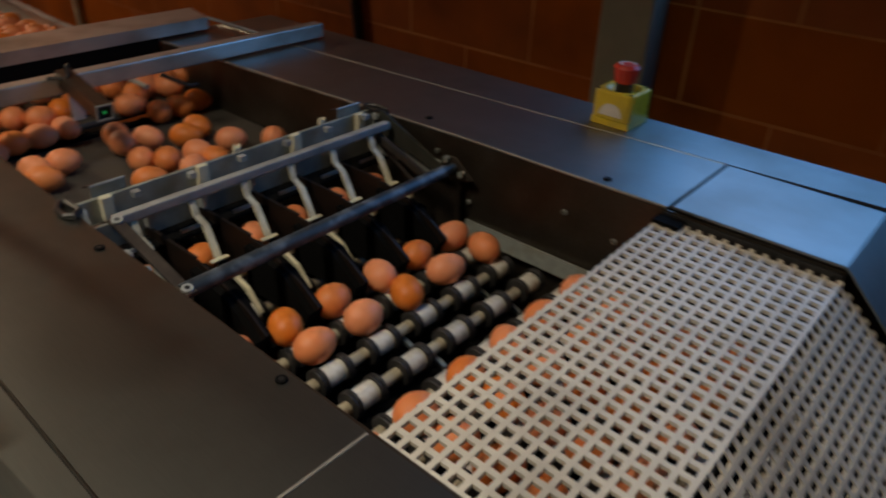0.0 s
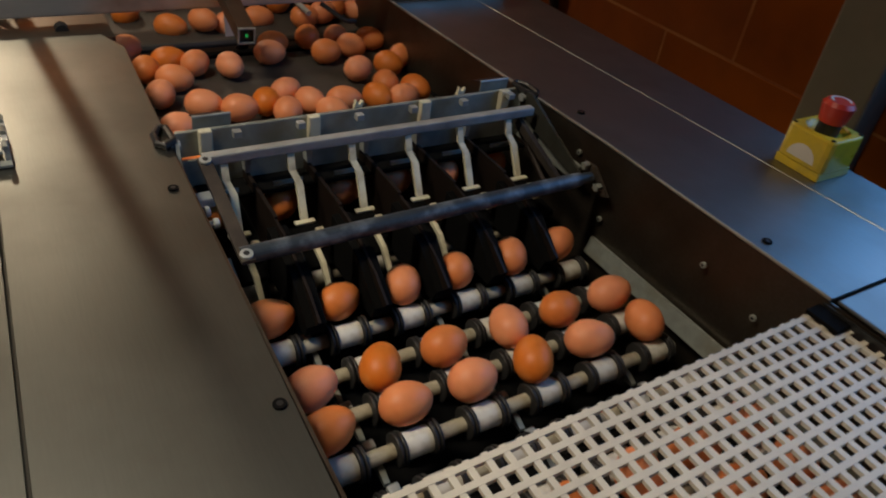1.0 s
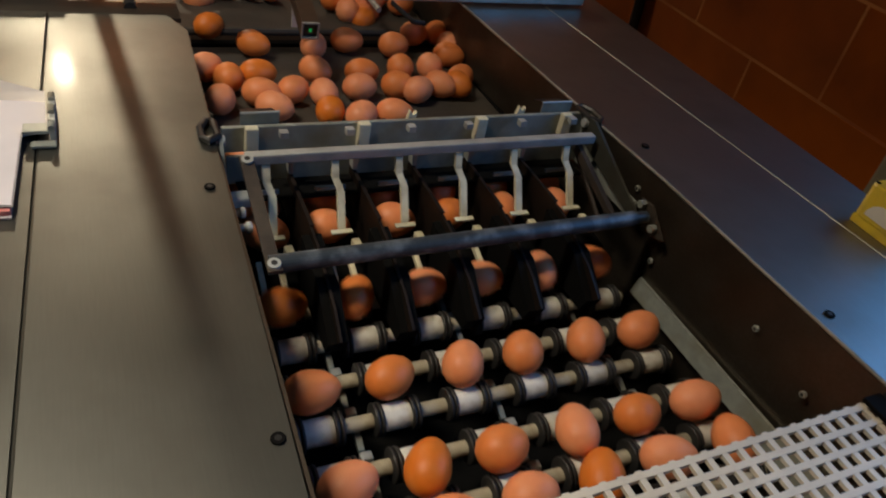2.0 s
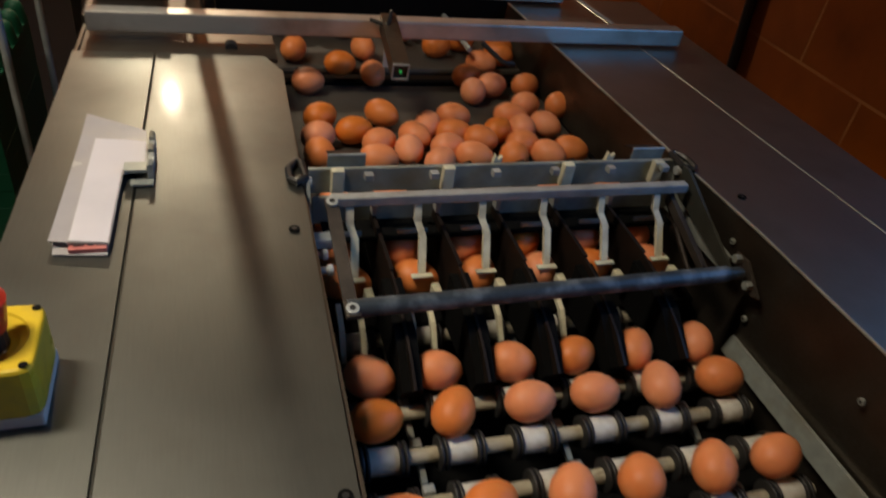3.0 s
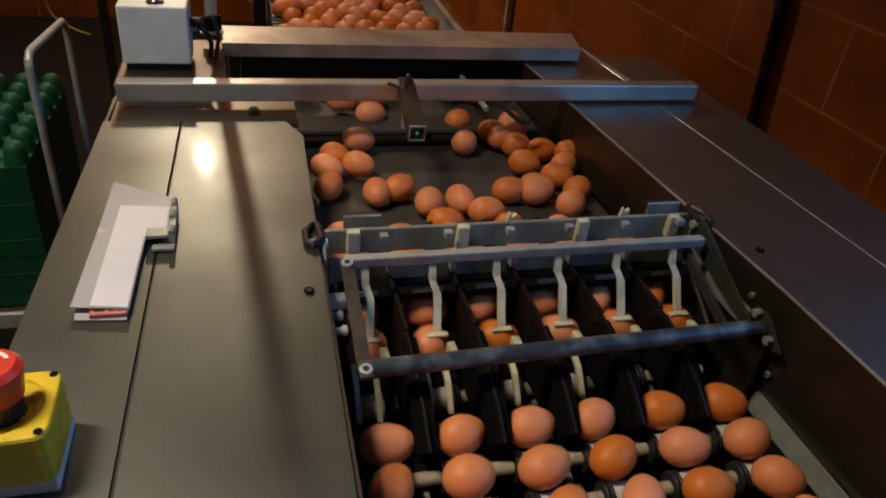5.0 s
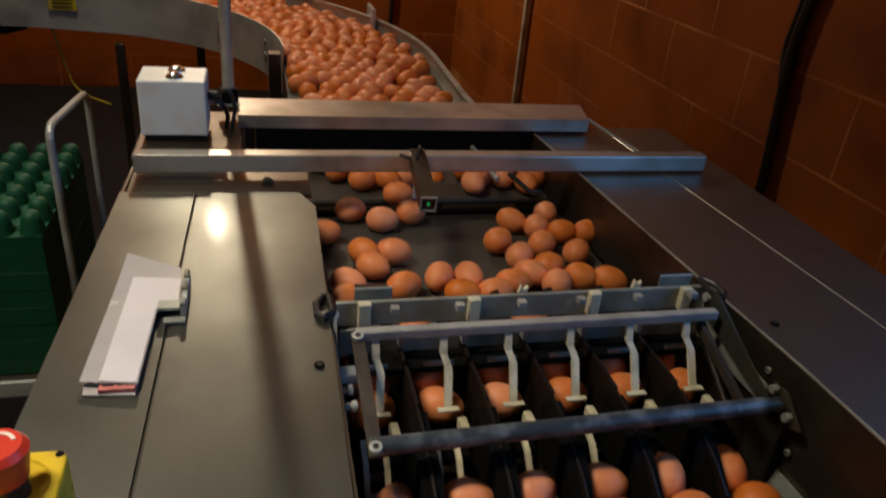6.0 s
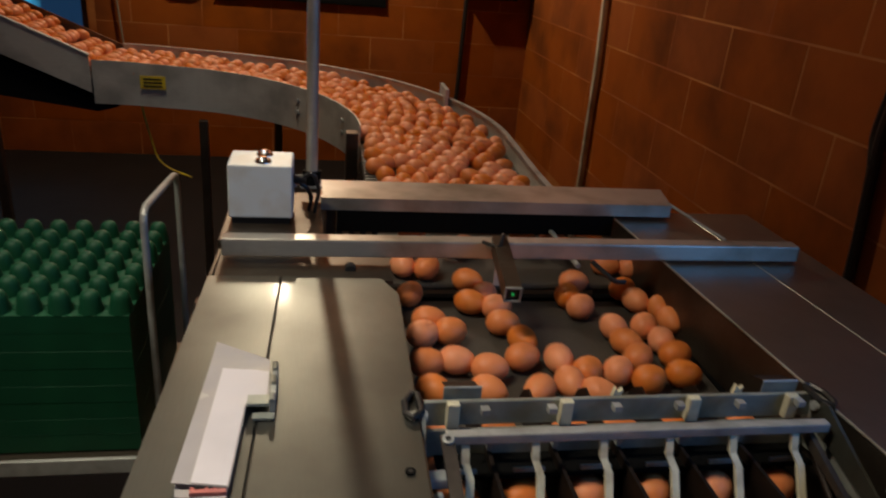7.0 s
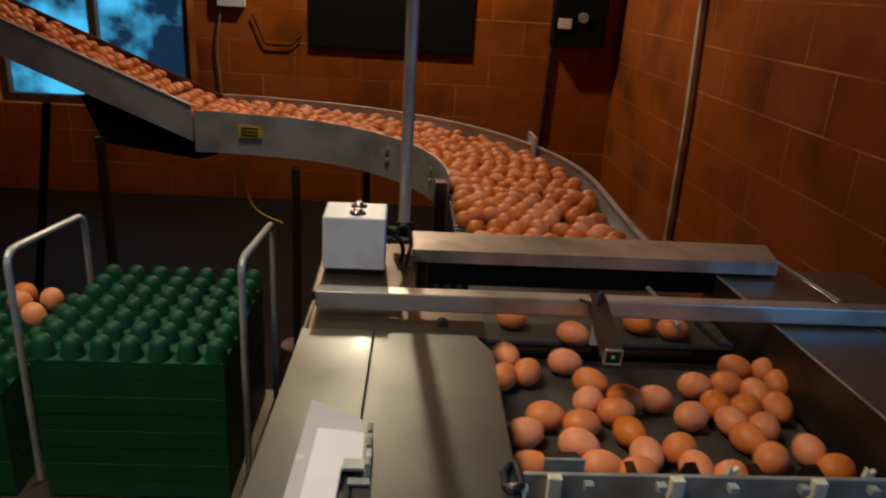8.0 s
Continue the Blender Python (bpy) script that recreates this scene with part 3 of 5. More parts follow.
# ---- emergency stops ----
def emergency_stop(x, y, turn, label):
    e = thing("emergency_stop", x, y, ZT, label, "emergency stop", "emergency stop buttons")
    h = 0.056
    loops = []
    bm = bmesh.new()
    for size, z, corner in ((0.0335, 0.012, 8), (0.0340, 0.014, 8), (0.0340, h - 0.003, 8), (0.0330, h - 0.0008, 8), (0.0315, h, 8),
                            (0.0275, h, 2), (0.0262, h - 0.0020, 2), (0.0205, h - 0.0062, 2), (0.0150, h - 0.0070, 2)):
        ring = []
        for k in range(48):
            c, d = math.cos(2 * math.pi * k / 48), math.sin(2 * math.pi * k / 48)
            q = size / (abs(c) ** corner + abs(d) ** corner) ** (1 / corner)
            ring.append(bm.verts.new((q * c, q * d, z)))
        loops.append(ring)
    for a, b in zip(loops, loops[1:]):
        for k in range(48):
            bm.faces.new((a[k], a[(k + 1) % 48], b[(k + 1) % 48], b[k]))
    part("housing", bm, YELLOW, e, "yellow housing with a dished top")
    part("base", box(-0.033, 0.033, -0.033, 0.033, 0.0, 0.0118, 0.002), PALE if turn == 0 else YELLOW, e)
    part("collar", cyl((0, 0, h - 0.0072), (0, 0, h + 0.0095), 0.0145, 20, bevel=0.002), BLACK, e, "black collar")
    bm = cyl((0, 0, h + 0.010), (0, 0, h + 0.033), 0.0165, 48, r2=0.020)
    cyl((0, 0, h + 0.033), (0, 0, h + 0.038), 0.020, 48, bm, 0.016)
    b = part("button", bm, RED, e, "red mushroom button")
    arc = [radians(20 + a * 17) for a in range(15)]
    outline = [(0.0125 * math.cos(w), 0.0125 * math.sin(w)) for w in arc] + [(0.0098 * math.cos(w), 0.0098 * math.sin(w)) for w in arc[::-1]]
    part("arrow", prism(outline, "z", h + 0.0382, h + 0.0388), PALE, b, "white curved arrow")
    for sx in (-1, 1):
        for sy in (-1, 1):
            part("corner_screw", cyl((sx * 0.028, sy * 0.028, h), (sx * 0.028, sy * 0.028, h + 0.0006), 0.003, 10), DARK, e)
    if turn:
        lab = bmesh.new()
        fan = [(0.02 * math.cos(radians(a)), 0.02 * math.sin(radians(a))) for a in range(0, 181, 20)]
        prism([(p, 0.018 + q) for p, q in fan], "y", -0.0346, -0.0341, lab)
        part("sticker", lab, PALE, e, "pale half-round sticker")
    e.matrix_world = pose(x, y, ZT, 0, 0, turn)
    return e


emergency_stop(-0.246, 0.126, 0, "yellow emergency stop box with red button on steel plate")
emergency_stop(0.740, 0.108, -90, "yellow emergency stop box with red button beside the wall")

# ---- paper sleeve on the plate ----
folder = thing("paper_sleeve", -0.2, 0.41, ZT + 0.001, "white L-shaped paper in a clear plastic sleeve lying on the plate", "document")


def fpart(name, bm, mat, label="", parent=None):
    o = part(name, bm, mat, parent or folder, label)
    if parent is None:
        o.matrix_parent_inverse = folder.matrix_world.inverted()
    return o


def curled(outline, z0, z1, lift, y0, y1):
    """A thin sheet whose far end curls up by lift between y0 and y1."""
    bm = prism(outline, "z", z0, z1)
    bmesh.ops.subdivide_edges(bm, edges=[e for e in bm.edges if abs(e.verts[0].co.y - e.verts[1].co.y) > 0.05], cuts=6)
    for v in bm.verts:
        k = min(max((v.co.y - y0) / (y1 - y0), 0), 1)
        v.co.z += lift * k * k
    return bm


fpart("lower_sheet", prism([(-0.238, 0.320), (-0.234, 0.287), (-0.189, 0.282), (-0.187, 0.40), (-0.215, 0.45)], "z", ZT + 0.001, ZT + 0.0025), SLEEVE)
fpart("pad", prism([(-0.224, 0.300), (-0.190, 0.297), (-0.187, 0.418), (-0.166, 0.424), (-0.164, 0.470), (-0.220, 0.480)], "z", ZT + 0.0028, ZT + 0.0085), PAPER, "stack of white paper sheets")
fpart("sleeve", curled([(-0.238, 0.298), (-0.187, 0.289), (-0.183, 0.410), (-0.161, 0.433), (-0.164, 0.499), (-0.228, 0.537)], ZT + 0.0088, ZT + 0.0095, 0.004, 0.44, 0.54), SLEEVE, "cloudy clear plastic sleeve")
fpart("sheet", prism([(-0.221, 0.296), (-0.188, 0.290), (-0.184, 0.414), (-0.163, 0.430), (-0.163, 0.474), (-0.176, 0.478), (-0.215, 0.483)], "z", ZT + 0.0098, ZT + 0.0108), PAPER)
fpart("print_edge", box(-0.221, -0.189, 0.286, 0.294, ZT + 0.0028, ZT + 0.0075, 0.001), PINK, "red printed edge of the lowest sheet")
for x0, x1 in ((-0.217, -0.208), (-0.205, -0.200), (-0.198, -0.191)):
    fpart("print_bar", box(x0, x1, 0.2905, 0.2925, ZT + 0.0078, ZT + 0.0084), BLACK)
clip = fpart("binder_clip", prism([(0.408, 0.902), (0.408, 0.9155), (0.482, 0.9155), (0.482, 0.902)], "x", -0.1590, -0.1535), ZINC, "grey metal binder clip")
for y in (0.415, 0.448, 0.475):
    part("knuckle", cyl((-0.1565, y - 0.007, 0.9170), (-0.1565, y + 0.007, 0.9170), 0.0032, 10, bevel=0.0006), ZINC_DARK, clip)
part("jaw", box(-0.182, -0.1595, 0.407, 0.424, ZT + 0.0112, ZT + 0.0150, 0.001), ZINC_DARK, clip)
part("jaw", box(-0.176, -0.1535, 0.396, 0.406, ZT + 0.0015, ZT + 0.0050, 0.001), ZINC_DARK, clip)

# ---- control box and pole ----
ctrl = thing("control_box", -0.207, 0.985, 0.905, "small white control box with two chrome knobs", "control box")
part("housing", box(-0.053, 0.053, -0.045, 0.045, 0.012, 0.105, 0.004, seg=3), WHITE_BOX, ctrl)
part("foot", box(-0.048, 0.048, -0.040, 0.040, 0.0, 0.0118), BLACK, ctrl)
for y in (-0.02, 0.022):
    k = part("knob", cyl((0.004, y, 0.105), (0.004, y, 0.110), 0.015, 20, r2=0.012, bevel=0.001), CHROME, ctrl, "chrome selector knob")
    part("button", cyl((0.004, y, 0.1102), (0.004, y, 0.114), 0.009, 16, r2=0.006, bevel=0.001), CHROME, k)
part("side_cable", sweep(bend([(0.054, 0.01, 0.06), (0.075, 0.01, 0.055), (0.085, 0.02, 0.03), (0.08, 0.03, 0.002)], 0.012), 0.004), BLACK, ctrl)
part("side_cable", sweep(bend([(0.070, -0.004, 0.075), (0.088, -0.006, 0.085), (0.098, 0.0, 0.050), (0.090, 0.01, 0.004)], 0.012), 0.0035), BLACK, ctrl)
part("cable_gland", cyl((0.0536, 0.01, 0.06), (0.064, 0.01, 0.058), 0.0085, 12, bevel=0.001), CHROME, ctrl, "chrome cable gland")
part("side_plug", cyl((0.0535, 0.0, 0.07), (0.075, 0.0, 0.07), 0.008, 12), BLACK, ctrl)
pole = thing("upright_pole", -0.123, 1.085, 0.930, "slim grey steel pole rising from the rear beam", "pole")
part("shaft", cyl((0, 0, 0.004), (0, 0, 1.8), 0.0108, 16), RAIL, pole)
part("foot_plate", box(-0.02, 0.02, -0.02, 0.02, 0, 0.0035), ZINC, pole)
part("clamp", cyl((0, 0, 0.0045), (0, 0, 0.03), 0.017, 16), DARK, pole)

# ---- curved egg conveyor behind the machine ----
CX, CY, RM, HALF = -0.50, 1.65, 0.70, 0.20   # bend centre, middle radius, half width


def track(s, off=0.0):
    """A place on the conveyor: s metres from its machine end, off metres to the outer side; gives x, y, z."""
    arc = RM * math.pi / 2
    if s < 0.5:
        x, y, d = 0.20 + off, 1.15 + s, 0
    elif s < 0.5 + arc:
        a = (s - 0.5) / RM
        x, y = CX + (RM + off) * math.cos(a), CY + (RM + off) * math.sin(a)
    else:
        x, y = CX - (s - 0.5 - arc), CY + RM + off
    z = 0.835 + 0.062 * min(max((s - 0.2) / 1.6, 0), 1) + max(0.0, s - 1.90) * 0.42
    return x, y, z


conveyor = thing("egg_conveyor", 0, 1.8, 0, "curved stainless egg conveyor with rising straight infeed", "conveyor")


def cpart(name, bm, mat, label=""):
    ob = part(name, bm, mat, conveyor, label)
    ob.matrix_parent_inverse = conveyor.matrix_world.inverted()
    return ob


def strip(s0, s1, o0, o1, z0, z1, n=40):
    """A band that follows the conveyor between two offsets and two heights above its bed."""
    bm = bmesh.new()
    rings = []
    for i in range(n + 1):
        s = s0 + (s1 - s0) * i / n
        (xa, ya, z), (xb, yb, _) = track(s, o0), track(s, o1)
        rings.append([bm.verts.new(p) for p in ((xa, ya, z + z0), (xb, yb, z + z0), (xb, yb, z + z1), (xa, ya, z + z1))])
    for a, b in zip(rings, rings[1:]):
        for k in range(4):
            bm.faces.new((a[k], a[(k + 1) % 4], b[(k + 1) % 4], b[k]))
    bm.faces.new(rings[0])
    bm.faces.new(rings[-1][::-1])
    return bm


END = 3.3
cpart("bed", strip(0.0, END, -HALF, HALF, -0.02, 0.0, 60), BELT, "dark wire conveyor bed")
cpart("side_rail", strip(0.52, 1.90, -HALF - 0.004, -HALF, -0.072, 0.062), GALVANISED, "curved stainless inner side rail")
cpart("side_rail", strip(1.905, END, -HALF - 0.006, -HALF - 0.002, -0.04, 0.072, 12), GALVANISED, "straight stainless rail of the rising infeed")
cpart("side_rail", strip(0.0, 1.90, HALF, HALF + 0.004, -0.06, 0.050), GALVANISED, "stainless outer side rail")
cpart("side_rail", strip(1.905, END, HALF, HALF + 0.004, -0.08, 0.05, 12), STEEL_DULL)
cpart("rail_lip", strip(0.0, 1.90, HALF - 0.006, HALF + 0.008, 0.0505, 0.056), ZINC)
cpart("rail_lip", strip(1.905, END, -HALF - 0.010, -HALF + 0.006, 0.0725, 0.078, 12), ZINC)
for i in range(24):
    s = 0.02 + i * 0.022
    x, y, z = track(s)
    cpart("slat", box(0.0, 0.40, y - 0.003, y + 0.003, z + 0.0005, z + 0.0045), ZINC)
for s, o, h in ((1.10, -0.206, 0.12), (0.78, -0.206, 0.12)):
    x, y, z = track(s, o)
    for dz in (0.02, -0.015):
        p = Vector((x, y, z + dz))
        n = (Vector((x - CX, y - CY, 0))).normalized() * -1
        cpart("rail_bolt", cyl(p, p + n * 0.005, 0.008, 10), ZINC)
x, y, z = track(0.86, HALF + 0.01)
cpart("joint_plate", box(x - 0.006, x + 0.006, y - 0.06, y + 0.06, z, z + 0.085, 0.002), ZINC, "flat joint plate on the outer rail")
x, y, z = track(0.50, -HALF - 0.02)
cpart("end_post", box(x - 0.02, x + 0.012, y - 0.03, y + 0.01, z - 0.16, z + 0.05, 0.003), STEEL_DULL)
cpart("yellow_label", box(-0.66, -0.585, CY + RM - HALF - 0.012, CY + RM - HALF - 0.0085, 0.880, 0.920), YELLOW, "yellow warning label with unreadable print")
for dz in (0.887, 0.898, 0.909):
    cpart("print_bar", box(-0.65, -0.595, CY + RM - HALF - 0.0135, CY + RM - HALF - 0.0122, dz, dz + 0.004), BLACK)
for x, y in ((-0.475, 2.13), (-0.25, 2.30), (-1.10, 2.14), (-1.55, 2.14), (0.38, 1.4)):
    cpart("leg", box(x - 0.013, x + 0.013, y - 0.013, y + 0.013, 0.0, 0.79 if x > -1 else 0.86, 0.003), STEEL_DULL)
cpart("leg_base", cyl((-0.475, 2.13, 0), (-0.475, 2.13, 0.14), 0.075, 18, r2=0.06), RUST)
cpart("drive_box", prism([(-1.16, 0.985), (-0.86, 0.850), (-0.74, 0.812), (-0.80, 0.795), (-1.10, 0.835)], "y", 2.17, 2.45), BOARD, "black drive housing below the infeed")
for x in (-1.28, -1.75):
    cpart("brace", sweep([(x, 2.2, 0.95), (x - 0.14, 2.2, 0.1)], 0.014), DARK)
cpart("top_rod", sweep([(-0.95, 2.16, 1.0), (-1.8, 2.16, 1.42)], 0.005), DARK)

# ---- green tray stacks on a trolley ----
trolley = thing("tray_trolley", -0.55, 0.98, 0, "steel trolley with bent hoop handles for egg trays", "trolley")


def tpart(name, bm, mat, label=""):
    ob = part(name, bm, mat, trolley, label)
    ob.matrix_parent_inverse = trolley.matrix_world.inverted()
    return ob


tpart("shelf", box(-1.12, -0.37, 0.80, 1.18, 0.515, 0.533, 0.003), STEEL_DULL)
tpart("shelf_edge", box(-1.12, -0.37, 0.790, 0.798, 0.510, 0.540, 0.002), ZINC, "pale shelf edge")
for x in (-0.378, -0.735):
    tpart("hoop", sweep(bend([(x, 0.862, 0.536), (x, 0.862, 0.957), (x, 1.14, 0.93), (x, 1.14, 0.536)], 0.03), 0.006, 10), ZINC, "bent round-steel hoop")
for x in (-1.09, -0.40):
    for y in (0.83, 1.15):
        tpart("leg", box(x - 0.014, x + 0.014, y - 0.014, y + 0.014, 0.0, 0.514), STEEL_DULL)

NX = 6
tray_pitch = 0.0323


def tray(x, y, z, top):
    t = thing("egg_tray", x, y, z, "green plastic egg tray with rows of pegs on a stack" if top else "green plastic egg tray nested in a stack", "egg tray", "green egg trays")
    part("rim", box(-0.15, 0.15, -0.165, 0.165, 0.0011, 0.0322, 0.0002, seg=1), GREEN, t)
    part("foot_edge", box(-0.15, 0.15, -0.165, 0.165, 0.0, 0.0010), GREEN, t)
    if top:
        bm = bmesh.new()
        rings = [[bm.verts.new((q * math.cos(math.pi * k / 7), q * math.sin(math.pi * k / 7), z)) for k in range(14)]
                 for q, z in ((0.0190, 0), (0.0170, 0.012), (0.0152, 0.024), (0.0128, 0.0310), (0.0085, 0.0350), (0.0030, 0.0365))]
        for a, b in zip(rings, rings[1:]):
            for k in range(14):
                bm.faces.new((a[k], a[(k + 1) % 14], b[(k + 1) % 14], b[k]))
        bm.faces.new(rings[-1])
        peg = part("peg", bm, GREEN, t, smooth=True)
        bm = cyl((0, 0, 0), (0, 0, 0.006), 0.021, 12, None, 0.017)
        cup = part("cup_rim", bm, GREEN, t)
        for i in range(NX + 1):
            for j in range(NX + 1):
                o = peg if i == j == 0 else new("peg", peg.data)
                o.parent, o.location = t, (-0.135 + i * 0.045, -0.147 + j * 0.049, 0.0323)
        for i in range(NX):
            for j in range(NX):
                o = cup if i == j == 0 else new("cup_rim", cup.data)
                o.parent, o.location = t, (-0.1125 + i * 0.045, -0.1225 + j * 0.049, 0.0323)
    return t


def tray_stack(x, n):
    base = tray(x, 0.985, 0.536, False)
    for k in range(1, n - 1):
        copy_thing(base, pose(x + 0.0002 * math.sin(k * 2.1), 0.985 + 0.0002 * math.cos(k * 3.3), 0.536 + k * tray_pitch))
    tray(x, 0.985, 0.536 + (n - 1) * tray_pitch, True)


tray_stack(-0.552, 8)
tray_stack(-0.905, 6)

# ---- fittings on the walls ----
board = thing("black_board", -0.215, YF - 0.02, 0.982, "flat black board on the block wall", "board")
part("panel", box(-0.50, 0.50, 0.0, 0.019, 0.0, 0.42, 0.004), BOARD, board)
part("frame_strip", box(-0.50, 0.50, -0.004, -0.0005, 0.0, 0.012), DARK, board)
cabinet = thing("switch_cabinet", 0.93, YF - 0.12, 1.08, "dark electrical cabinet with white switch on the wall", "cabinet")
part("housing", box(-0.17, 0.15, 0.0, 0.119, 0.0, 0.5, 0.006), BOARD, cabinet)
part("switch", box(-0.15, -0.07, -0.02, -0.0005, 0.10, 0.16, 0.004), PALE, cabinet, "white switch")
part("switch", cyl((0.0, -0.0005, 0.17), (0.0, -0.02, 0.17), 0.03, 16), ZINC, cabinet)
socket = thing("junction_box", -1.17, YF - 0.05, 1.19, "small white junction box on the wall", "junction box")
part("housing", box(-0.08, 0.08, 0.0, 0.049, 0.0, 0.12, 0.006), WHITE_BOX, socket)


def wall_cable(name, label, pts, r, mat, radius=0.03, category="cable"):
    x, y, z = pts[0]
    o = tagged(part(name, sweep(bend(pts, radius), r), mat), label, category)
    return o


wall_cable("cable", "black cable running down from the cabinet", [(0.78, YF - 0.02, 1.08), (0.77, YF - 0.02, 0.5), (0.74, YF - 0.02, 0.1)], 0.014, BLACK)
wall_cable("cable", "thin grey cable below the junction box", [(-1.22, YF - 0.02, 1.30), (-1.27, YF - 0.02, 0.95), (-1.24, YF - 0.02, 0.5)], 0.006, POST)
wall_cable("cable", "dark looped cable on the wall", [(-1.05, YF - 0.02, 1.15), (-0.98, YF - 0.02, 0.98), (-0.82, YF - 0.02, 0.98), (-0.76, YF - 0.02, 1.04)], 0.005, DARK)
wall_cable("cable", "yellow cable hanging below the conveyor", [(-0.681, 2.2, 0.845), (-0.666, 2.2, 0.759), (-0.638, 2.2, 0.631), (-0.591, 2.19, 0.600), (-0.525, 2.152, 0.591)], 0.0035, YELLOW)
wall_cable("conduit", "grey conduit pipe fixed upright to the wall", [(XR - 0.022, 3.04, 0.0), (XR - 0.022, 3.06, 0.9), (XR - 0.022, 3.16, 1.9)], 0.017, CONDUIT, category="pipe")
wall_cable("cable", "thick black cable hanging along the wall", [(XR - 0.016, 1.20, 0.30), (XR - 0.016, 1.19, 0.70), (XR - 0.016, 1.235, 1.05), (XR - 0.016, 1.21, 1.25), (XR - 0.016, 1.26, 1.8)], 0.013, BLACK, 0.06)
wall_cable("cable", "short loop of black cable tied to the wall cable", [(XR - 0.024, 1.222, 0.96), (XR - 0.012, 1.262, 1.04), (XR - 0.012, 1.252, 1.14), (XR - 0.024, 1.225, 1.22)], 0.009, BLACK, 0.03)
post = tagged(part("wall_post", box(XR - 0.07, XR - 0.002, 0.262, 0.382, 0.0, ZC - 0.002, 0.006), POST), "grey-green painted post standing against the wall", "post")
post["kind"] = "structure"

bulb = thing("hanging_bulb", -0.32, 3.75, 2.42, "bare warm bulb hanging from the ceiling", "lamp")
part("glass", cyl((0, 0, 0.10), (0, 0, 0.16), 0.03, 12, r2=0.015), BULB, bulb)
part("cord", cyl((0, 0, 0.161), (0, 0, ZC - 2.42 - 0.001), 0.004, 8), BLACK, bulb)
# housings out of view; the second one goes with the added rear fill
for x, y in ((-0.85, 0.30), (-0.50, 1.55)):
    fixture = thing("tube_lamp", x, y, 2.6, "unseen tube lamp placed below the ceiling", "lamp", "tube lamps on the ceiling")
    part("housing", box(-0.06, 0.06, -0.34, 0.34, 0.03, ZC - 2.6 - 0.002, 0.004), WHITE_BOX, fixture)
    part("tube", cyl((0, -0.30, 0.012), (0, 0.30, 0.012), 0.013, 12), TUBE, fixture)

# ---- roller chain ----
roller = thing("conveyor_roller", 0, 0, 0, "stained plastic roller with white spools and black rings", "roller", "rollers of the egg chain")
part("shaft", cyl((0.012, 0, 0), (0.464, 0, 0), 0.0075, 16), SHAFT, roller)
spool_bm = cyl((-0.0145, 0, 0), (0.0145, 0, 0), 0.0135, 26, bevel=0.001)
ring_bm = cyl((-0.0045, 0, 0), (-0.0006, 0, 0), 0.0172, 18, bevel=0.0014)
cyl((0.0006, 0, 0), (0.0045, 0, 0), 0.0172, 18, ring_bm, bevel=0.0014)
cyl((-0.0006, 0, 0), (0.0006, 0, 0), 0.0140, 18, ring_bm)
spool0 = part("spool", spool_bm, SPOOL, roller, smooth=True)
ring0 = part("ring", ring_bm, RUBBER, roller, smooth=True)
for i, x in enumerate(lanes):
    for base, dxs in ((spool0, (0.0,)), (ring0, (-0.0188, 0.0188))):
        for d in dxs:
            o = base if (i == 0 and d in (0.0, -0.0188)) else new(base.name.split(".")[0], base.data)
            o.parent = roller
            o.location = (x + d, 0, 0)
for x in (0.0828, 0.2378, 0.3928):
    part("chain_link", prism([(-0.020, -0.016), (-0.006, -0.010), (0.006, -0.010), (0.020, -0.016), (0.020, -0.020), (-0.020, -0.020)], "x", x - 0.003, x + 0.003), ZINC_DARK, roller)
    part("link_clip", box(x - 0.006, x + 0.006, 0.016, 0.026, -0.016, -0.006, 0.002), ZINC, roller)
ZROLL = 0.755


def chain(s):
    """Height of the chain's middle line at y = s; it dips under the end cover."""
    return 0.0 if s > -0.30 else (s + 0.30) * 1.0


rollers = []
for k in range(-9, 16):
    y0 = 0.162 + ROW * k
    r = roller if k == -9 else copy_thing(roller, pose(0, y0, ZROLL))
    r.matrix_world = pose(0, y0, ZROLL)
    rollers.append((r, y0))


def roller_rows(y0):
    rows = []
    for t in (0, 1, 2, 3, 4, 5, 6, 7, 8):
        y = y0 - SPEED * t
        rows.append((t, pose(0, max(y, -0.50), ZROLL + chain(max(y, -0.50)))))
    return rows

# ---- eggs ----
def egg_mesh(length, width):
    bm = bmesh.new()
    rings, n = [], 16
    for i in range(1, 12):
        u = -math.cos(math.pi * i / 12)
        r = width / 2 * math.sqrt(1 - u * u) * (1 - 0.10 * u)
        rings.append([bm.verts.new((u * length / 2, r * math.cos(2 * math.pi * k / n), r * math.sin(2 * math.pi * k / n))) for k in range(n)])
    a, b = bm.verts.new((-length / 2, 0, 0)), bm.verts.new((length / 2, 0, 0))
    for p, q in zip(rings, rings[1:]):
        for k in range(n):
            bm.faces.new((p[k], p[(k + 1) % n], q[(k + 1) % n], q[k]))
    for k in range(n):
        bm.faces.new((a, rings[0][(k + 1) % n], rings[0][k]))
        bm.faces.new((b, rings[-1][k], rings[-1][(k + 1) % n]))
    bmesh.ops.recalc_face_normals(bm, faces=bm.faces)
    for f in bm.faces:
        f.smooth = True
    me = bpy.data.meshes.new("egg")
    bm.to_mesh(me)
    bm.free()
    me.materials.append(EGG)
    return me


egg_meshes = [egg_mesh(0.0565, 0.0435), egg_mesh(0.0545, 0.0445), egg_mesh(0.0580, 0.0430), egg_mesh(0.0550, 0.0425)]
egg_rng = random.Random(11)


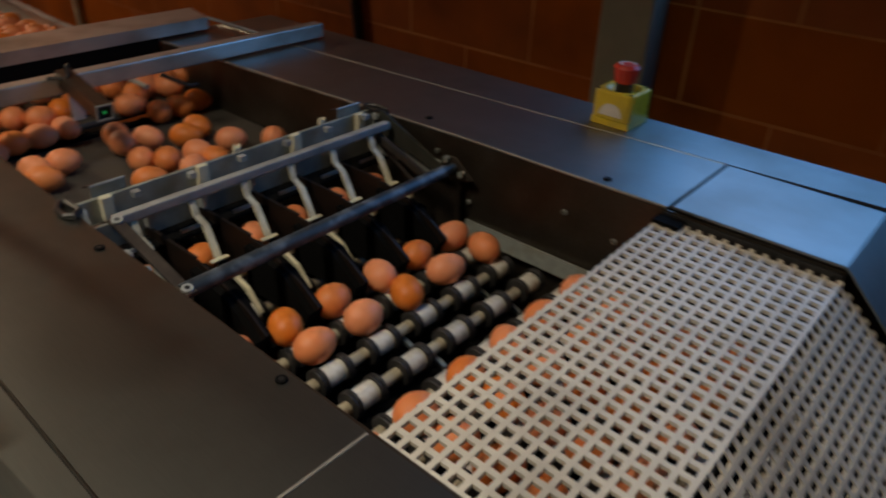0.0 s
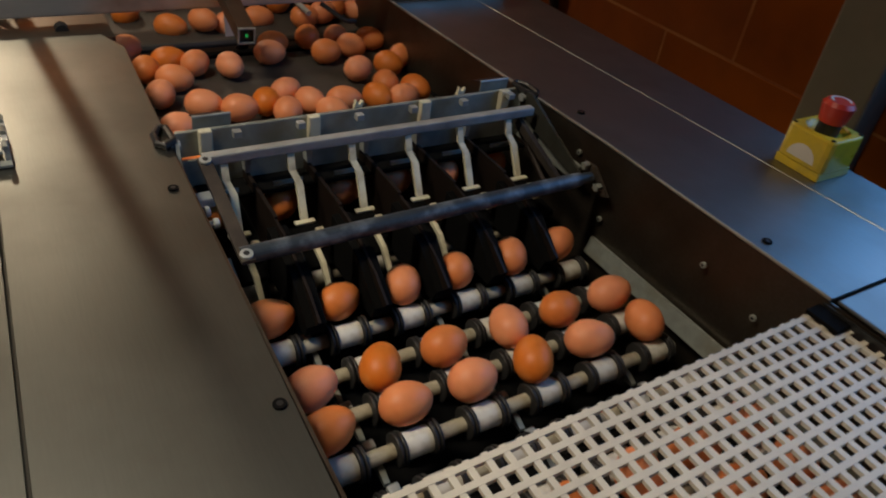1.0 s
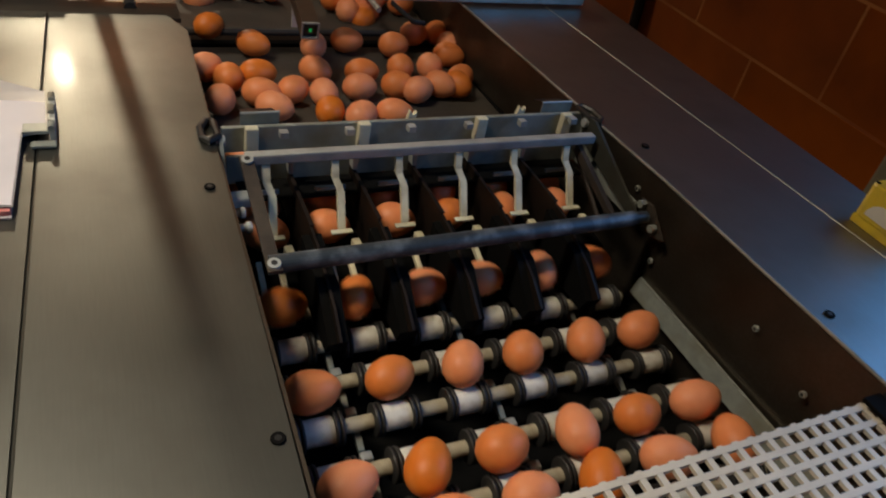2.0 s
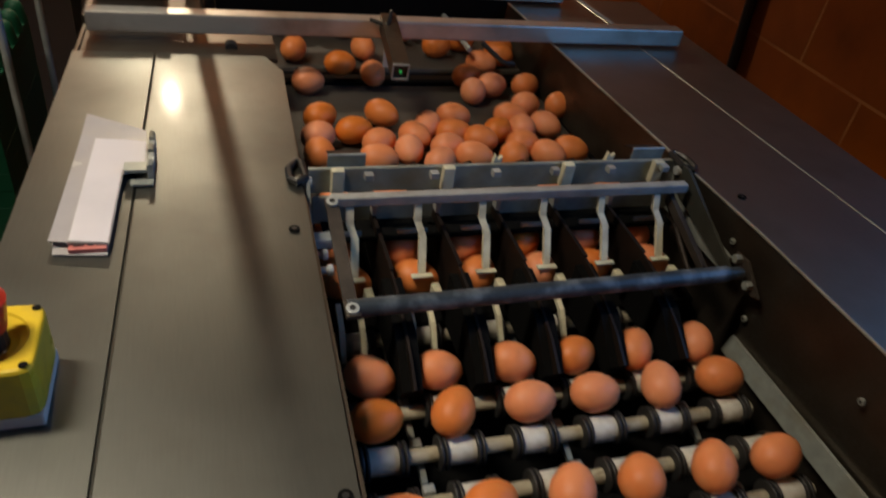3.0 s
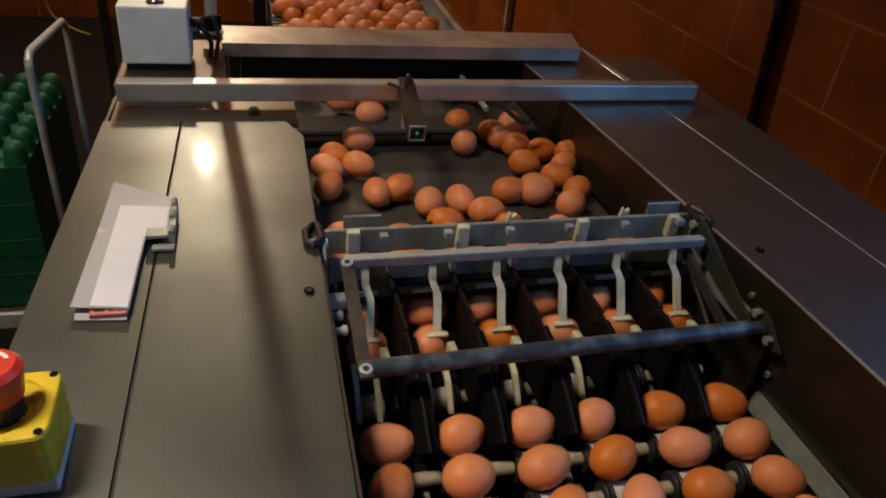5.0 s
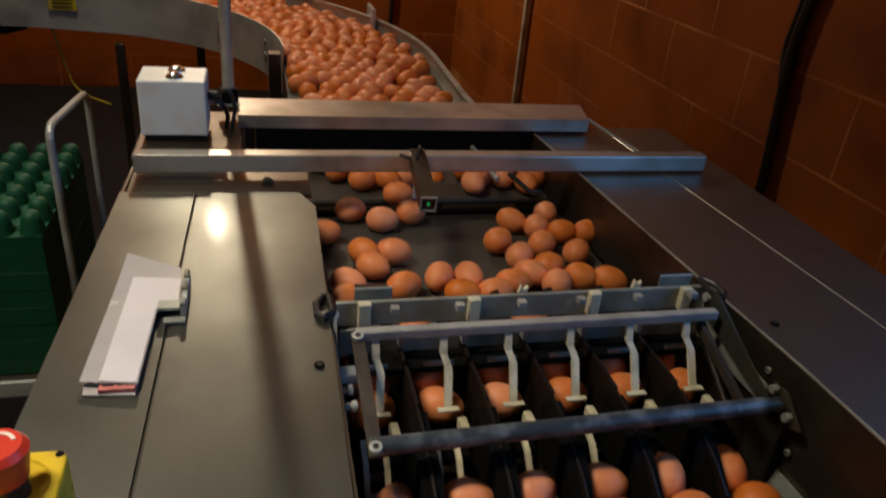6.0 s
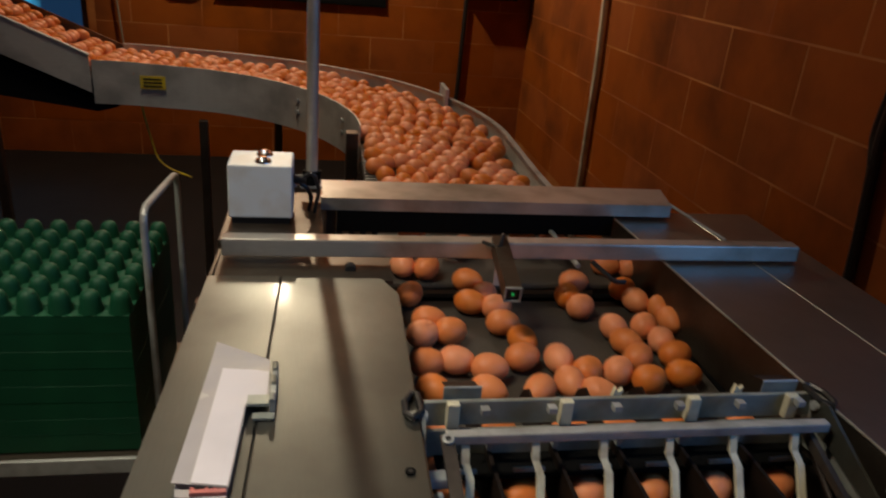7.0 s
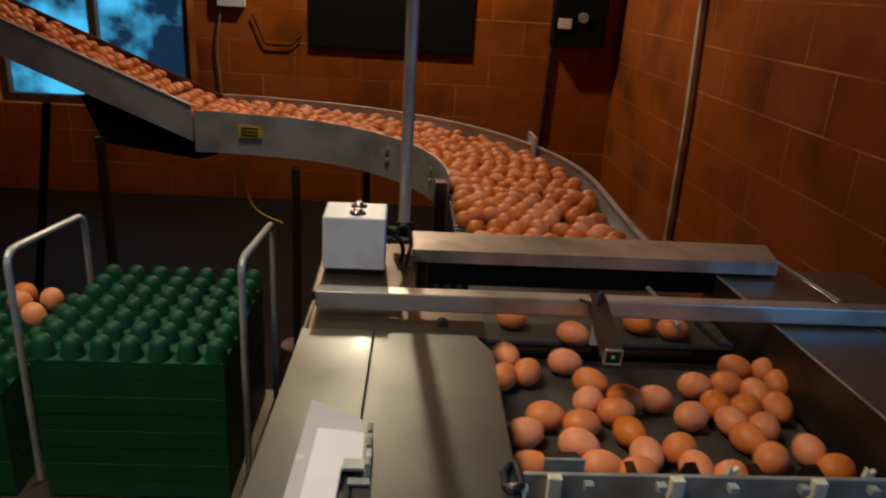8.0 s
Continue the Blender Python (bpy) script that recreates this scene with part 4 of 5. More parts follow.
def egg(m, label, group):
    o = new("egg", egg_rng.choice(egg_meshes))
    o.matrix_world = m
    return tagged(o, label, "egg", group)


def bed_height(y):
    """Height of an egg's middle over belt, slide and rollers."""
    steps = ((-9, 0.783), (0.21, 0.783), (0.30, 0.797), (0.474, 0.8185), (0.868, 0.8185), (0.900, 0.8395), (1.12, 0.8395), (1.17, 0.857), (9, 0.857))
    for (a, za), (b, zb) in zip(steps, steps[1:]):
        if y <= b:
            return za + (zb - za) * (y - a) / (b - a)


def cell_y(k, t):
    return 0.135 + ROW * k - SPEED * t


# where an egg waits at the stop fingers, against the place of the roller gap that will take it
WAIT = ((-9, -9), (0.215, 0.215), (0.235, 0.238), (0.262, 0.342), (0.2885, 0.350), (0.3155, 0.388), (0.342, 0.394), (0.369, 0.430), (0.455, 0.455), (9, 9))


def waiting(c):
    for (a, ya), (b, yb) in zip(WAIT, WAIT[1:]):
        if c <= b:
            return ya + (yb - ya) * (c - a) / (b - a)


def ride_times(k, t0):
    """Whole seconds and the moments at which the egg stops, waits or drops."""
    turns = [(0.135 + ROW * k - c) / SPEED for c in (0.190, 0.215, 0.235, 0.262, 0.2885, 0.3155, 0.342, 0.369)]
    ts = sorted([t0, 8.0] + [round(q, 2) for q in turns] + list(range(1, 8)))
    out = []
    for q in ts:
        if t0 <= q <= 8 and (not out or q - out[-1] > 0.12):
            out.append(q)
    if out[-1] < 8:
        out[-1] = 8.0
    return out


def riding(k, lane, t, spin):
    y = max(waiting(cell_y(k, t)), -0.47)
    return pose(lanes[lane] + spin[2], y, bed_height(y) + chain(y), 0, spin[1], spin[0])


egg_walks = []
# walk rows of the loose eggs: chain cell and lane reached (or None), then seconds, x, y
LOOSE = [
    ((8, 0), [(0, 0.099, 0.873), (0.5, 0.056, 0.627), (1, 0.043, 0.48)]),
    ((9, 1), [(0, 0.164, 0.911), (0.5, 0.165, 0.661), (1, 0.128, 0.534), (1.5, 0.124, 0.492)]),
    ((8, 1), [(0, 0.239, 0.803), (0.5, 0.205, 0.641), (1, 0.126, 0.48)]),
    ((8, 5), [(0, 0.381, 0.946), (0.5, 0.373, 0.623), (1, 0.402, 0.599)]),
    ((11, 3), [(0, 0.315, 0.889), (0.5, 0.312, 0.654), (2.5, 0.275, 0.587), (3, 0.272, 0.584)]),
    ((9, 5), [(0, 0.397, 0.853), (0.5, 0.417, 0.622), (1, 0.437, 0.625), (1.5, 0.434, 0.534)]),
    ((8, 3), [(0, 0.324, 0.716), (0.5, 0.314, 0.611), (1, 0.281, 0.48)]),
    ((8, 4), [(0, 0.37, 0.649), (0.5, 0.35, 0.586), (1, 0.362, 0.48)]),
    ((7, 5), [(0, 0.425, 0.602), (0.5, 0.426, 0.468)]),
    ((10, 3), [(0, 0.271, 0.75), (0.5, 0.259, 0.651), (1, 0.252, 0.623), (2.5, 0.267, 0.465)]),
    ((8, 2), [(0, 0.217, 0.678), (0.5, 0.227, 0.604), (1, 0.207, 0.48)]),
    ((7, 2), [(0, 0.247, 0.648), (0.5, 0.207, 0.468)]),
    ((9, 3), [(0, 0.297, 0.636), (0.5, 0.27, 0.609), (1, 0.271, 0.58), (1.5, 0.274, 0.514)]),
    ((7, 3), [(0, 0.259, 0.589), (0.5, 0.268, 0.468)]),
    ((7, 4), [(0, 0.302, 0.592), (0.5, 0.347, 0.468)]),
    ((7, 1), [(0, 0.186, 0.593), (0.5, 0.13, 0.468)]),
    ((7, 0), [(0, 0.075, 0.707), (0.5, 0.043, 0.468)]),
    ((6, 0), [(0, 0.053, 0.465)]),
    ((6, 1), [(0, 0.12, 0.465)]),
    ((6, 2), [(0, 0.202, 0.465)]),
    ((6, 3), [(0, 0.273, 0.465)]),
    ((6, 4), [(0, 0.354, 0.465)]),
    ((6, 5), [(0, 0.429, 0.465)]),
    ((12, 1), [(0, 0.074, 0.985), (0.5, 0.075, 0.917), (1, 0.081, 0.753), (2.5, 0.116, 0.633), (3, 0.128, 0.582), (3.5, 0.13, 0.585)]),
    ((11, 0), [(0, 0.069, 0.904), (0.5, 0.079, 0.84), (1, 0.049, 0.704), (2.5, 0.041, 0.595), (3, 0.049, 0.475)]),
    ((10, 0), [(0, 0.055, 0.854), (0.5, 0.055, 0.794), (1, 0.048, 0.592), (2.5, 0.046, 0.465)]),
    ((11, 1), [(0, 0.143, 0.873), (0.5, 0.127, 0.824), (1, 0.099, 0.655), (2.5, 0.121, 0.585), (3, 0.125, 0.475)]),
    ((10, 2), [(0, 0.205, 0.926), (0.5, 0.193, 0.865), (1, 0.188, 0.641), (2.5, 0.191, 0.569)]),
    ((11, 2), [(0, 0.292, 1.001), (0.5, 0.291, 0.941), (1, 0.229, 0.667), (2.5, 0.232, 0.582), (3, 0.216, 0.57)]),
    ((11, 4), [(0, 0.375, 0.989), (0.5, 0.376, 0.932), (1, 0.378, 0.722), (2.5, 0.338, 0.604), (3, 0.345, 0.475)]),
    ((11, 5), [(0, 0.431, 0.958), (0.5, 0.43, 0.893), (1, 0.478, 0.758), (2.5, 0.428, 0.648), (3, 0.437, 0.475)]),
    ((10, 4), [(0, 0.354, 0.857), (0.5, 0.371, 0.796), (1, 0.397, 0.657), (2.5, 0.361, 0.465)]),
    ((10, 5), [(0, 0.44, 0.862), (0.5, 0.422, 0.799), (1, 0.438, 0.728), (2.5, 0.418, 0.584)]),
    ((9, 0), [(0, 0.082, 0.75), (0.5, 0.081, 0.679), (1, 0.042, 0.534), (1.5, 0.043, 0.492)]),
    ((10, 1), [(0, 0.126, 0.752), (0.5, 0.125, 0.692), (1, 0.144, 0.629), (2.5, 0.118, 0.465)]),
    ((9, 2), [(0, 0.229, 0.761), (0.5, 0.237, 0.7), (1, 0.208, 0.602), (1.5, 0.203, 0.524)]),
    ((9, 4), [(0, 0.361, 0.739), (0.5, 0.352, 0.673), (1, 0.361, 0.611), (1.5, 0.357, 0.528)]),
    ((13, 2), [(0, 0.176, 1.057), (1, 0.176, 0.937), (2.5, 0.205, 0.658), (3, 0.197, 0.646), (3.5, 0.183, 0.612), (4, 0.189, 0.572), (4.5, 0.199, 0.462)]),
    ((12, 0), [(0, 0.029, 0.921), (1, 0.047, 0.797), (2.5, 0.066, 0.659), (3, 0.047, 0.601), (3.5, 0.041, 0.582)]),
    ((15, 1), [(0, 0.086, 0.944), (0.5, 0.096, 0.879), (1, 0.089, 0.827), (2.5, 0.116, 0.685), (3, 0.108, 0.666), (3.5, 0.094, 0.676), (4, 0.109, 0.636), (5.5, 0.124, 0.481)]),
    ((13, 1), [(0, 0.129, 0.938), (0.5, 0.137, 0.866), (1, 0.126, 0.805), (2.5, 0.159, 0.634), (3, 0.139, 0.63), (3.5, 0.105, 0.627), (4, 0.111, 0.578), (4.5, 0.121, 0.462)]),
    ((12, 2), [(0, 0.188, 0.875), (0.5, 0.17, 0.828), (1, 0.176, 0.782), (2.5, 0.197, 0.612), (3, 0.178, 0.604), (3.5, 0.198, 0.571)]),
    ((14, 2), [(0, 0.253, 0.93), (0.5, 0.253, 0.87), (1, 0.256, 0.821), (2.5, 0.253, 0.625), (3.5, 0.227, 0.609), (4, 0.242, 0.594), (5, 0.205, 0.475)]),
    ((12, 3), [(0, 0.346, 0.92), (1, 0.353, 0.804), (2.5, 0.304, 0.64), (3, 0.297, 0.632), (3.5, 0.272, 0.575)]),
    ((13, 4), [(0, 0.414, 0.918), (0.5, 0.396, 0.867), (1, 0.408, 0.82), (2.5, 0.387, 0.613), (3, 0.391, 0.584), (4, 0.368, 0.574), (4.5, 0.354, 0.462)]),
    ((12, 4), [(0, 0.332, 0.983), (0.5, 0.333, 0.931), (1, 0.344, 0.872), (2.5, 0.346, 0.667), (3, 0.334, 0.582), (3.5, 0.354, 0.486)]),
    ((16, 4), [(0, 0.39, 1.041), (0.5, 0.401, 0.999), (1, 0.401, 0.939), (2.5, 0.422, 0.82), (3, 0.416, 0.749), (3.5, 0.425, 0.684), (4, 0.417, 0.653), (5.5, 0.396, 0.589), (6, 0.358, 0.579)]),
    ((15, 5), [(0, 0.381, 1.105), (0.5, 0.436, 1.026), (1, 0.436, 0.966), (2, 0.465, 0.874), (2.5, 0.478, 0.821), (3, 0.478, 0.75), (3.5, 0.478, 0.732), (4, 0.448, 0.691), (5.5, 0.437, 0.574)]),
    ((14, 4), [(0, 0.417, 0.999), (0.5, 0.42, 0.935), (1, 0.398, 0.867), (2.5, 0.401, 0.702), (3, 0.378, 0.667), (3.5, 0.364, 0.622), (4, 0.373, 0.628), (5, 0.357, 0.479)]),
    ((12, 5), [(0, 0.474, 0.966), (0.5, 0.471, 0.907), (1, 0.457, 0.844), (2.5, 0.452, 0.71), (3, 0.433, 0.596), (3.5, 0.438, 0.56)]),
    ((16, 2), [(0, 0.105, 1.189), (0.5, 0.105, 1.166), (1, 0.107, 1.133), (2.5, 0.107, 0.953), (3, 0.121, 0.885), (3.5, 0.13, 0.829), (4, 0.169, 0.667), (5.5, 0.201, 0.563), (6, 0.206, 0.563)]),
    ((16, 1), [(0, 0.148, 1.193), (1, 0.149, 1.145), (2.5, 0.149, 0.965), (3, 0.169, 0.929), (3.5, 0.167, 0.889), (4, 0.133, 0.762), (5.5, 0.112, 0.601), (6, 0.121, 0.493)]),
    ((18, 2), [(0, 0.191, 1.185), (0.5, 0.191, 1.162), (1, 0.187, 1.124), (2.5, 0.187, 0.944), (3, 0.176, 0.868), (3.5, 0.243, 0.816), (4, 0.215, 0.694), (6, 0.181, 0.61), (6.5, 0.191, 0.598), (7, 0.192, 0.559), (7.5, 0.196, 0.475)]),
    ((14, 0), [(0, 0.063, 1.108), (2.5, 0.063, 0.808), (3, 0.064, 0.711), (3.5, 0.051, 0.673), (4, 0.057, 0.622), (5, 0.046, 0.478)]),
    ((14, 1), [(0, 0.122, 1.076), (2.5, 0.122, 0.776), (3, 0.161, 0.72), (3.5, 0.165, 0.651), (4, 0.158, 0.615), (5, 0.126, 0.478)]),
    ((15, 2), [(0, 0.22, 1.043), (2.5, 0.22, 0.743), (3, 0.226, 0.682), (3.5, 0.22, 0.683), (4, 0.203, 0.63), (5.5, 0.192, 0.481)]),
    ((17, 3), [(0, 0.273, 1.169), (0.5, 0.288, 1.142), (1, 0.299, 1.102), (2.5, 0.299, 0.922), (3, 0.346, 0.863), (3.5, 0.343, 0.791), (4, 0.33, 0.727), (5.5, 0.316, 0.62), (6, 0.29, 0.586), (6.5, 0.286, 0.558), (7, 0.272, 0.465)]),
    ((15, 4), [(0, 0.307, 1.141), (0.5, 0.307, 1.104), (1, 0.314, 1.058), (2.5, 0.314, 0.878), (3, 0.339, 0.803), (3.5, 0.341, 0.726), (5.5, 0.361, 0.481)]),
    ((16, 3), [(0, 0.332, 1.176), (1, 0.344, 1.093), (1.5, 0.358, 1.016), (2, 0.363, 0.971), (2.5, 0.364, 0.912), (3, 0.381, 0.827), (3.5, 0.38, 0.747), (4, 0.374, 0.695), (5.5, 0.353, 0.587), (6, 0.283, 0.493)]),
    ((14, 5), [(0, 0.352, 1.137), (1, 0.349, 1.033), (2.5, 0.352, 0.857), (3, 0.375, 0.71), (3.5, 0.393, 0.654), (4, 0.412, 0.607), (5, 0.429, 0.476)]),
    ((16, 5), [(0, 0.368, 1.202), (1, 0.36, 1.134), (1.5, 0.367, 1.088), (2, 0.437, 1.041), (2.5, 0.438, 0.974), (3, 0.42, 0.914), (3.5, 0.425, 0.824), (4, 0.422, 0.755), (4.5, 0.42, 0.721), (5.5, 0.431, 0.658), (6, 0.444, 0.581)]),
    ((17, 5), [(0, 0.417, 1.131), (0.5, 0.39, 1.101), (1, 0.38, 1.064), (1.5, 0.426, 1.02), (2.5, 0.426, 0.9), (3, 0.446, 0.828), (3.5, 0.467, 0.799), (4, 0.464, 0.742), (4.5, 0.46, 0.736), (5.5, 0.438, 0.719), (6, 0.429, 0.674), (6.5, 0.42, 0.587), (7, 0.441, 0.465)]),
    ((17, 2), [(0, 0.284, 1.075), (2.5, 0.284, 0.775), (3, 0.275, 0.709), (3.5, 0.282, 0.68), (4, 0.253, 0.671), (5.5, 0.272, 0.564), (6, 0.255, 0.561), (6.5, 0.243, 0.548), (7, 0.206, 0.465)]),
    ((15, 3), [(0, 0.328, 1.101), (0.5, 0.341, 1.046), (2.5, 0.342, 0.81), (3, 0.335, 0.661), (3.5, 0.31, 0.641), (4, 0.297, 0.641), (5.5, 0.279, 0.481)]),
    ((13, 5), [(0, 0.357, 1.069), (0.5, 0.478, 1.016), (2, 0.478, 0.832), (2.5, 0.478, 0.778), (3, 0.424, 0.678), (3.5, 0.423, 0.601), (4, 0.413, 0.563), (4.5, 0.431, 0.462)]),
    ((13, 0), [(0, 0.032, 0.996), (2.5, 0.039, 0.693), (3, 0.053, 0.65), (3.5, 0.053, 0.623), (4, 0.035, 0.569), (4.5, 0.044, 0.462)]),
    ((13, 3), [(0, 0.259, 0.973), (0.5, 0.258, 0.913), (1, 0.275, 0.86), (2.5, 0.273, 0.676), (3, 0.261, 0.655), (3.5, 0.266, 0.627), (4, 0.28, 0.572), (4.5, 0.277, 0.462)]),
    ((14, 3), [(0, 0.349, 1.025), (0.5, 0.362, 0.974), (2.5, 0.362, 0.726), (3, 0.361, 0.616), (3.5, 0.33, 0.587), (4, 0.33, 0.596), (5, 0.284, 0.475)]),
    ((16, 0), [(0, 0.04, 1.198), (1, 0.044, 1.149), (1.5, 0.047, 1.102), (3, 0.047, 0.922), (3.5, 0.067, 0.884), (4, 0.044, 0.845), (5.5, 0.043, 0.617), (6, 0.036, 0.559)]),
    ((15, 0), [(0, 0.064, 1.162), (0.5, 0.062, 1.135), (3, 0.061, 0.838), (3.5, 0.034, 0.729), (4, 0.05, 0.665), (5.5, 0.044, 0.481)]),
    ((17, 1), [(0, 0.155, 1.236), (1.5, 0.154, 1.165), (2, 0.152, 1.13), (3.5, 0.147, 0.951), (4, 0.153, 0.831), (5.5, 0.147, 0.627), (6, 0.125, 0.59), (6.5, 0.122, 0.551), (7, 0.112, 0.465)]),
    (None, [(0, 0.251, 1.214), (1, 0.252, 1.171), (1.5, 0.256, 1.142), (3.5, 0.257, 0.902), (4, 0.234, 0.752), (5.5, 0.237, 0.618), (6, 0.227, 0.607), (7, 0.242, 0.577), (7.5, 0.25, 0.545), (8, 0.259, 0.545)]),
    ((18, 4), [(0, 0.295, 1.207), (0.5, 0.29, 1.186), (1, 0.293, 1.152), (1.5, 0.297, 1.129), (2, 0.31, 1.077), (3.5, 0.31, 0.897), (4, 0.361, 0.86), (5.5, 0.392, 0.733), (6, 0.364, 0.632), (6.5, 0.366, 0.64), (7, 0.364, 0.581), (7.5, 0.369, 0.56)]),
    ((17, 4), [(0, 0.333, 1.228), (1, 0.333, 1.168), (1.5, 0.34, 1.122), (2, 0.368, 1.093), (2.5, 0.364, 1.029), (3.5, 0.364, 0.916), (4, 0.368, 0.818), (5.5, 0.392, 0.687), (6, 0.402, 0.594), (6.5, 0.377, 0.581), (7, 0.349, 0.465)]),
    ((18, 5), [(0, 0.411, 1.201), (0.5, 0.407, 1.186), (1.5, 0.397, 1.119), (2, 0.374, 1.05), (2.5, 0.433, 1.017), (3.5, 0.434, 0.89), (4, 0.444, 0.873), (5.5, 0.427, 0.764), (6, 0.432, 0.746), (6.5, 0.423, 0.673), (7, 0.423, 0.594), (7.5, 0.434, 0.475)]),
    ((18, 3), [(0, 0.389, 1.164), (0.5, 0.401, 1.143), (1, 0.393, 1.105), (1.5, 0.386, 1.049), (2, 0.386, 1.008), (2.5, 0.383, 0.956), (3.5, 0.383, 0.836), (4, 0.379, 0.768), (5.5, 0.362, 0.63), (6, 0.327, 0.61), (6.5, 0.326, 0.585), (7, 0.276, 0.55), (7.5, 0.279, 0.475)]),
    ((17, 0), [(0, 0.027, 1.244), (1.5, 0.027, 1.172), (2, 0.027, 1.142), (4, 0.031, 0.9), (5, 0.048, 0.747), (5.5, 0.049, 0.668), (6, 0.047, 0.604), (6.5, 0.04, 0.573), (7, 0.035, 0.465)]),
    (None, [(0, 0.079, 1.273), (2, 0.08, 1.181), (2.5, 0.083, 1.15), (4, 0.083, 0.97), (5.5, 0.125, 0.774), (6, 0.128, 0.693), (6.5, 0.149, 0.621), (7, 0.135, 0.618), (7.5, 0.126, 0.559), (8, 0.136, 0.547)]),
    ((18, 1), [(0, 0.111, 1.238), (2, 0.112, 1.147), (2.5, 0.114, 1.099), (4, 0.115, 0.918), (5.5, 0.09, 0.683), (6, 0.089, 0.65), (6.5, 0.109, 0.605), (7, 0.121, 0.562), (7.5, 0.122, 0.475)]),
    (None, [(0, 0.341, 1.27), (1.5, 0.342, 1.202), (2, 0.346, 1.171), (2.5, 0.343, 1.127), (3, 0.359, 1.061), (4, 0.367, 0.959), (5.5, 0.357, 0.825), (6, 0.355, 0.794), (6.5, 0.354, 0.738), (7, 0.371, 0.685), (7.5, 0.368, 0.615), (8, 0.36, 0.615)]),
    (None, [(0, 0.376, 1.245), (0.5, 0.373, 1.212), (1, 0.372, 1.189), (2, 0.342, 1.128), (2.5, 0.358, 1.073), (3, 0.366, 1.018), (4, 0.365, 0.904), (5.5, 0.375, 0.778), (6, 0.381, 0.707), (6.5, 0.386, 0.704), (7, 0.372, 0.642), (7.5, 0.335, 0.587), (8, 0.371, 0.572)]),
    (None, [(0, 0.031, 1.31), (3.5, 0.031, 1.148), (5.5, 0.031, 0.908), (6, 0.027, 0.766), (6.5, 0.043, 0.757), (7, 0.046, 0.635), (7.5, 0.05, 0.591), (8, 0.044, 0.544)]),
    (None, [(0, 0.102, 1.31), (2, 0.102, 1.218), (3.5, 0.099, 1.142), (5.5, 0.099, 0.904), (6, 0.079, 0.85), (6.5, 0.078, 0.812), (7, 0.051, 0.716), (8, 0.049, 0.617)]),
    (None, [(0, 0.207, 1.315), (3, 0.205, 1.177), (4, 0.189, 1.131), (4.5, 0.183, 1.085), (5.5, 0.182, 0.966), (6, 0.183, 0.835), (6.5, 0.195, 0.705), (7, 0.191, 0.647), (7.5, 0.186, 0.597), (8, 0.18, 0.536)]),
    (None, [(0, 0.131, 1.277), (3, 0.131, 1.136), (3.5, 0.146, 1.097), (4, 0.149, 1.052), (5.5, 0.149, 0.872), (6, 0.128, 0.808), (6.5, 0.12, 0.788), (7, 0.09, 0.639), (7.5, 0.11, 0.618), (8, 0.117, 0.594)]),
    ((18, 0), [(0, 0.069, 1.231), (2, 0.07, 1.137), (2.5, 0.071, 1.096), (4.5, 0.066, 0.858), (5.5, 0.066, 0.732), (6, 0.082, 0.696), (6.5, 0.086, 0.664), (7, 0.047, 0.565), (7.5, 0.039, 0.475)]),
    (None, [(0, 0.3, 1.285), (2, 0.305, 1.187), (3, 0.313, 1.127), (5.5, 0.313, 0.827), (6, 0.308, 0.721), (6.5, 0.29, 0.671), (7, 0.278, 0.606), (7.5, 0.279, 0.579), (8, 0.253, 0.589)]),
    (None, [(0, 0.279, 1.247), (0.5, 0.276, 1.227), (1, 0.288, 1.195), (2, 0.294, 1.145), (2.5, 0.299, 1.109), (5.5, 0.299, 0.749), (6, 0.328, 0.667), (6.5, 0.305, 0.63), (7, 0.325, 0.605), (7.5, 0.304, 0.543), (8, 0.299, 0.531)]),
    (None, [(0, 0.334, 1.313), (2, 0.337, 1.217), (2.5, 0.347, 1.182), (3, 0.373, 1.137), (3.5, 0.375, 1.093), (4, 0.408, 1.037), (5.5, 0.408, 0.857), (6.5, 0.452, 0.772), (7, 0.432, 0.692), (7.5, 0.414, 0.656), (8, 0.433, 0.592)]),
    (None, [(0, 0.41, 1.274), (0.5, 0.403, 1.243), (1.5, 0.414, 1.203), (2, 0.408, 1.171), (2.5, 0.38, 1.151), (3, 0.385, 1.096), (3.5, 0.371, 1.05), (4, 0.408, 0.993), (5.5, 0.408, 0.813), (6, 0.394, 0.77), (6.5, 0.404, 0.763), (7, 0.423, 0.738), (7.5, 0.407, 0.704), (8, 0.395, 0.644)]),
    (None, [(0, 0.434, 1.238), (0.5, 0.437, 1.217), (1, 0.428, 1.185), (1.5, 0.401, 1.162), (2.5, 0.384, 1.107), (3, 0.478, 1.049), (5.5, 0.478, 0.749), (6, 0.478, 0.744), (6.5, 0.478, 0.729), (7, 0.436, 0.649), (7.5, 0.427, 0.597), (8, 0.448, 0.55)]),
    (None, [(0, 0.109, 1.353), (3.5, 0.111, 1.186), (4, 0.109, 1.167), (4.5, 0.114, 1.118), (6, 0.111, 0.937), (6.5, 0.147, 0.847), (7, 0.095, 0.724), (7.5, 0.111, 0.661), (8, 0.132, 0.641)]),
    (None, [(0, 0.165, 1.304), (3, 0.164, 1.165), (3.5, 0.154, 1.14), (4, 0.154, 1.104), (5.5, 0.158, 0.93), (6, 0.169, 0.887), (6.5, 0.182, 0.82), (7, 0.185, 0.75), (7.5, 0.197, 0.689), (8, 0.19, 0.675)]),
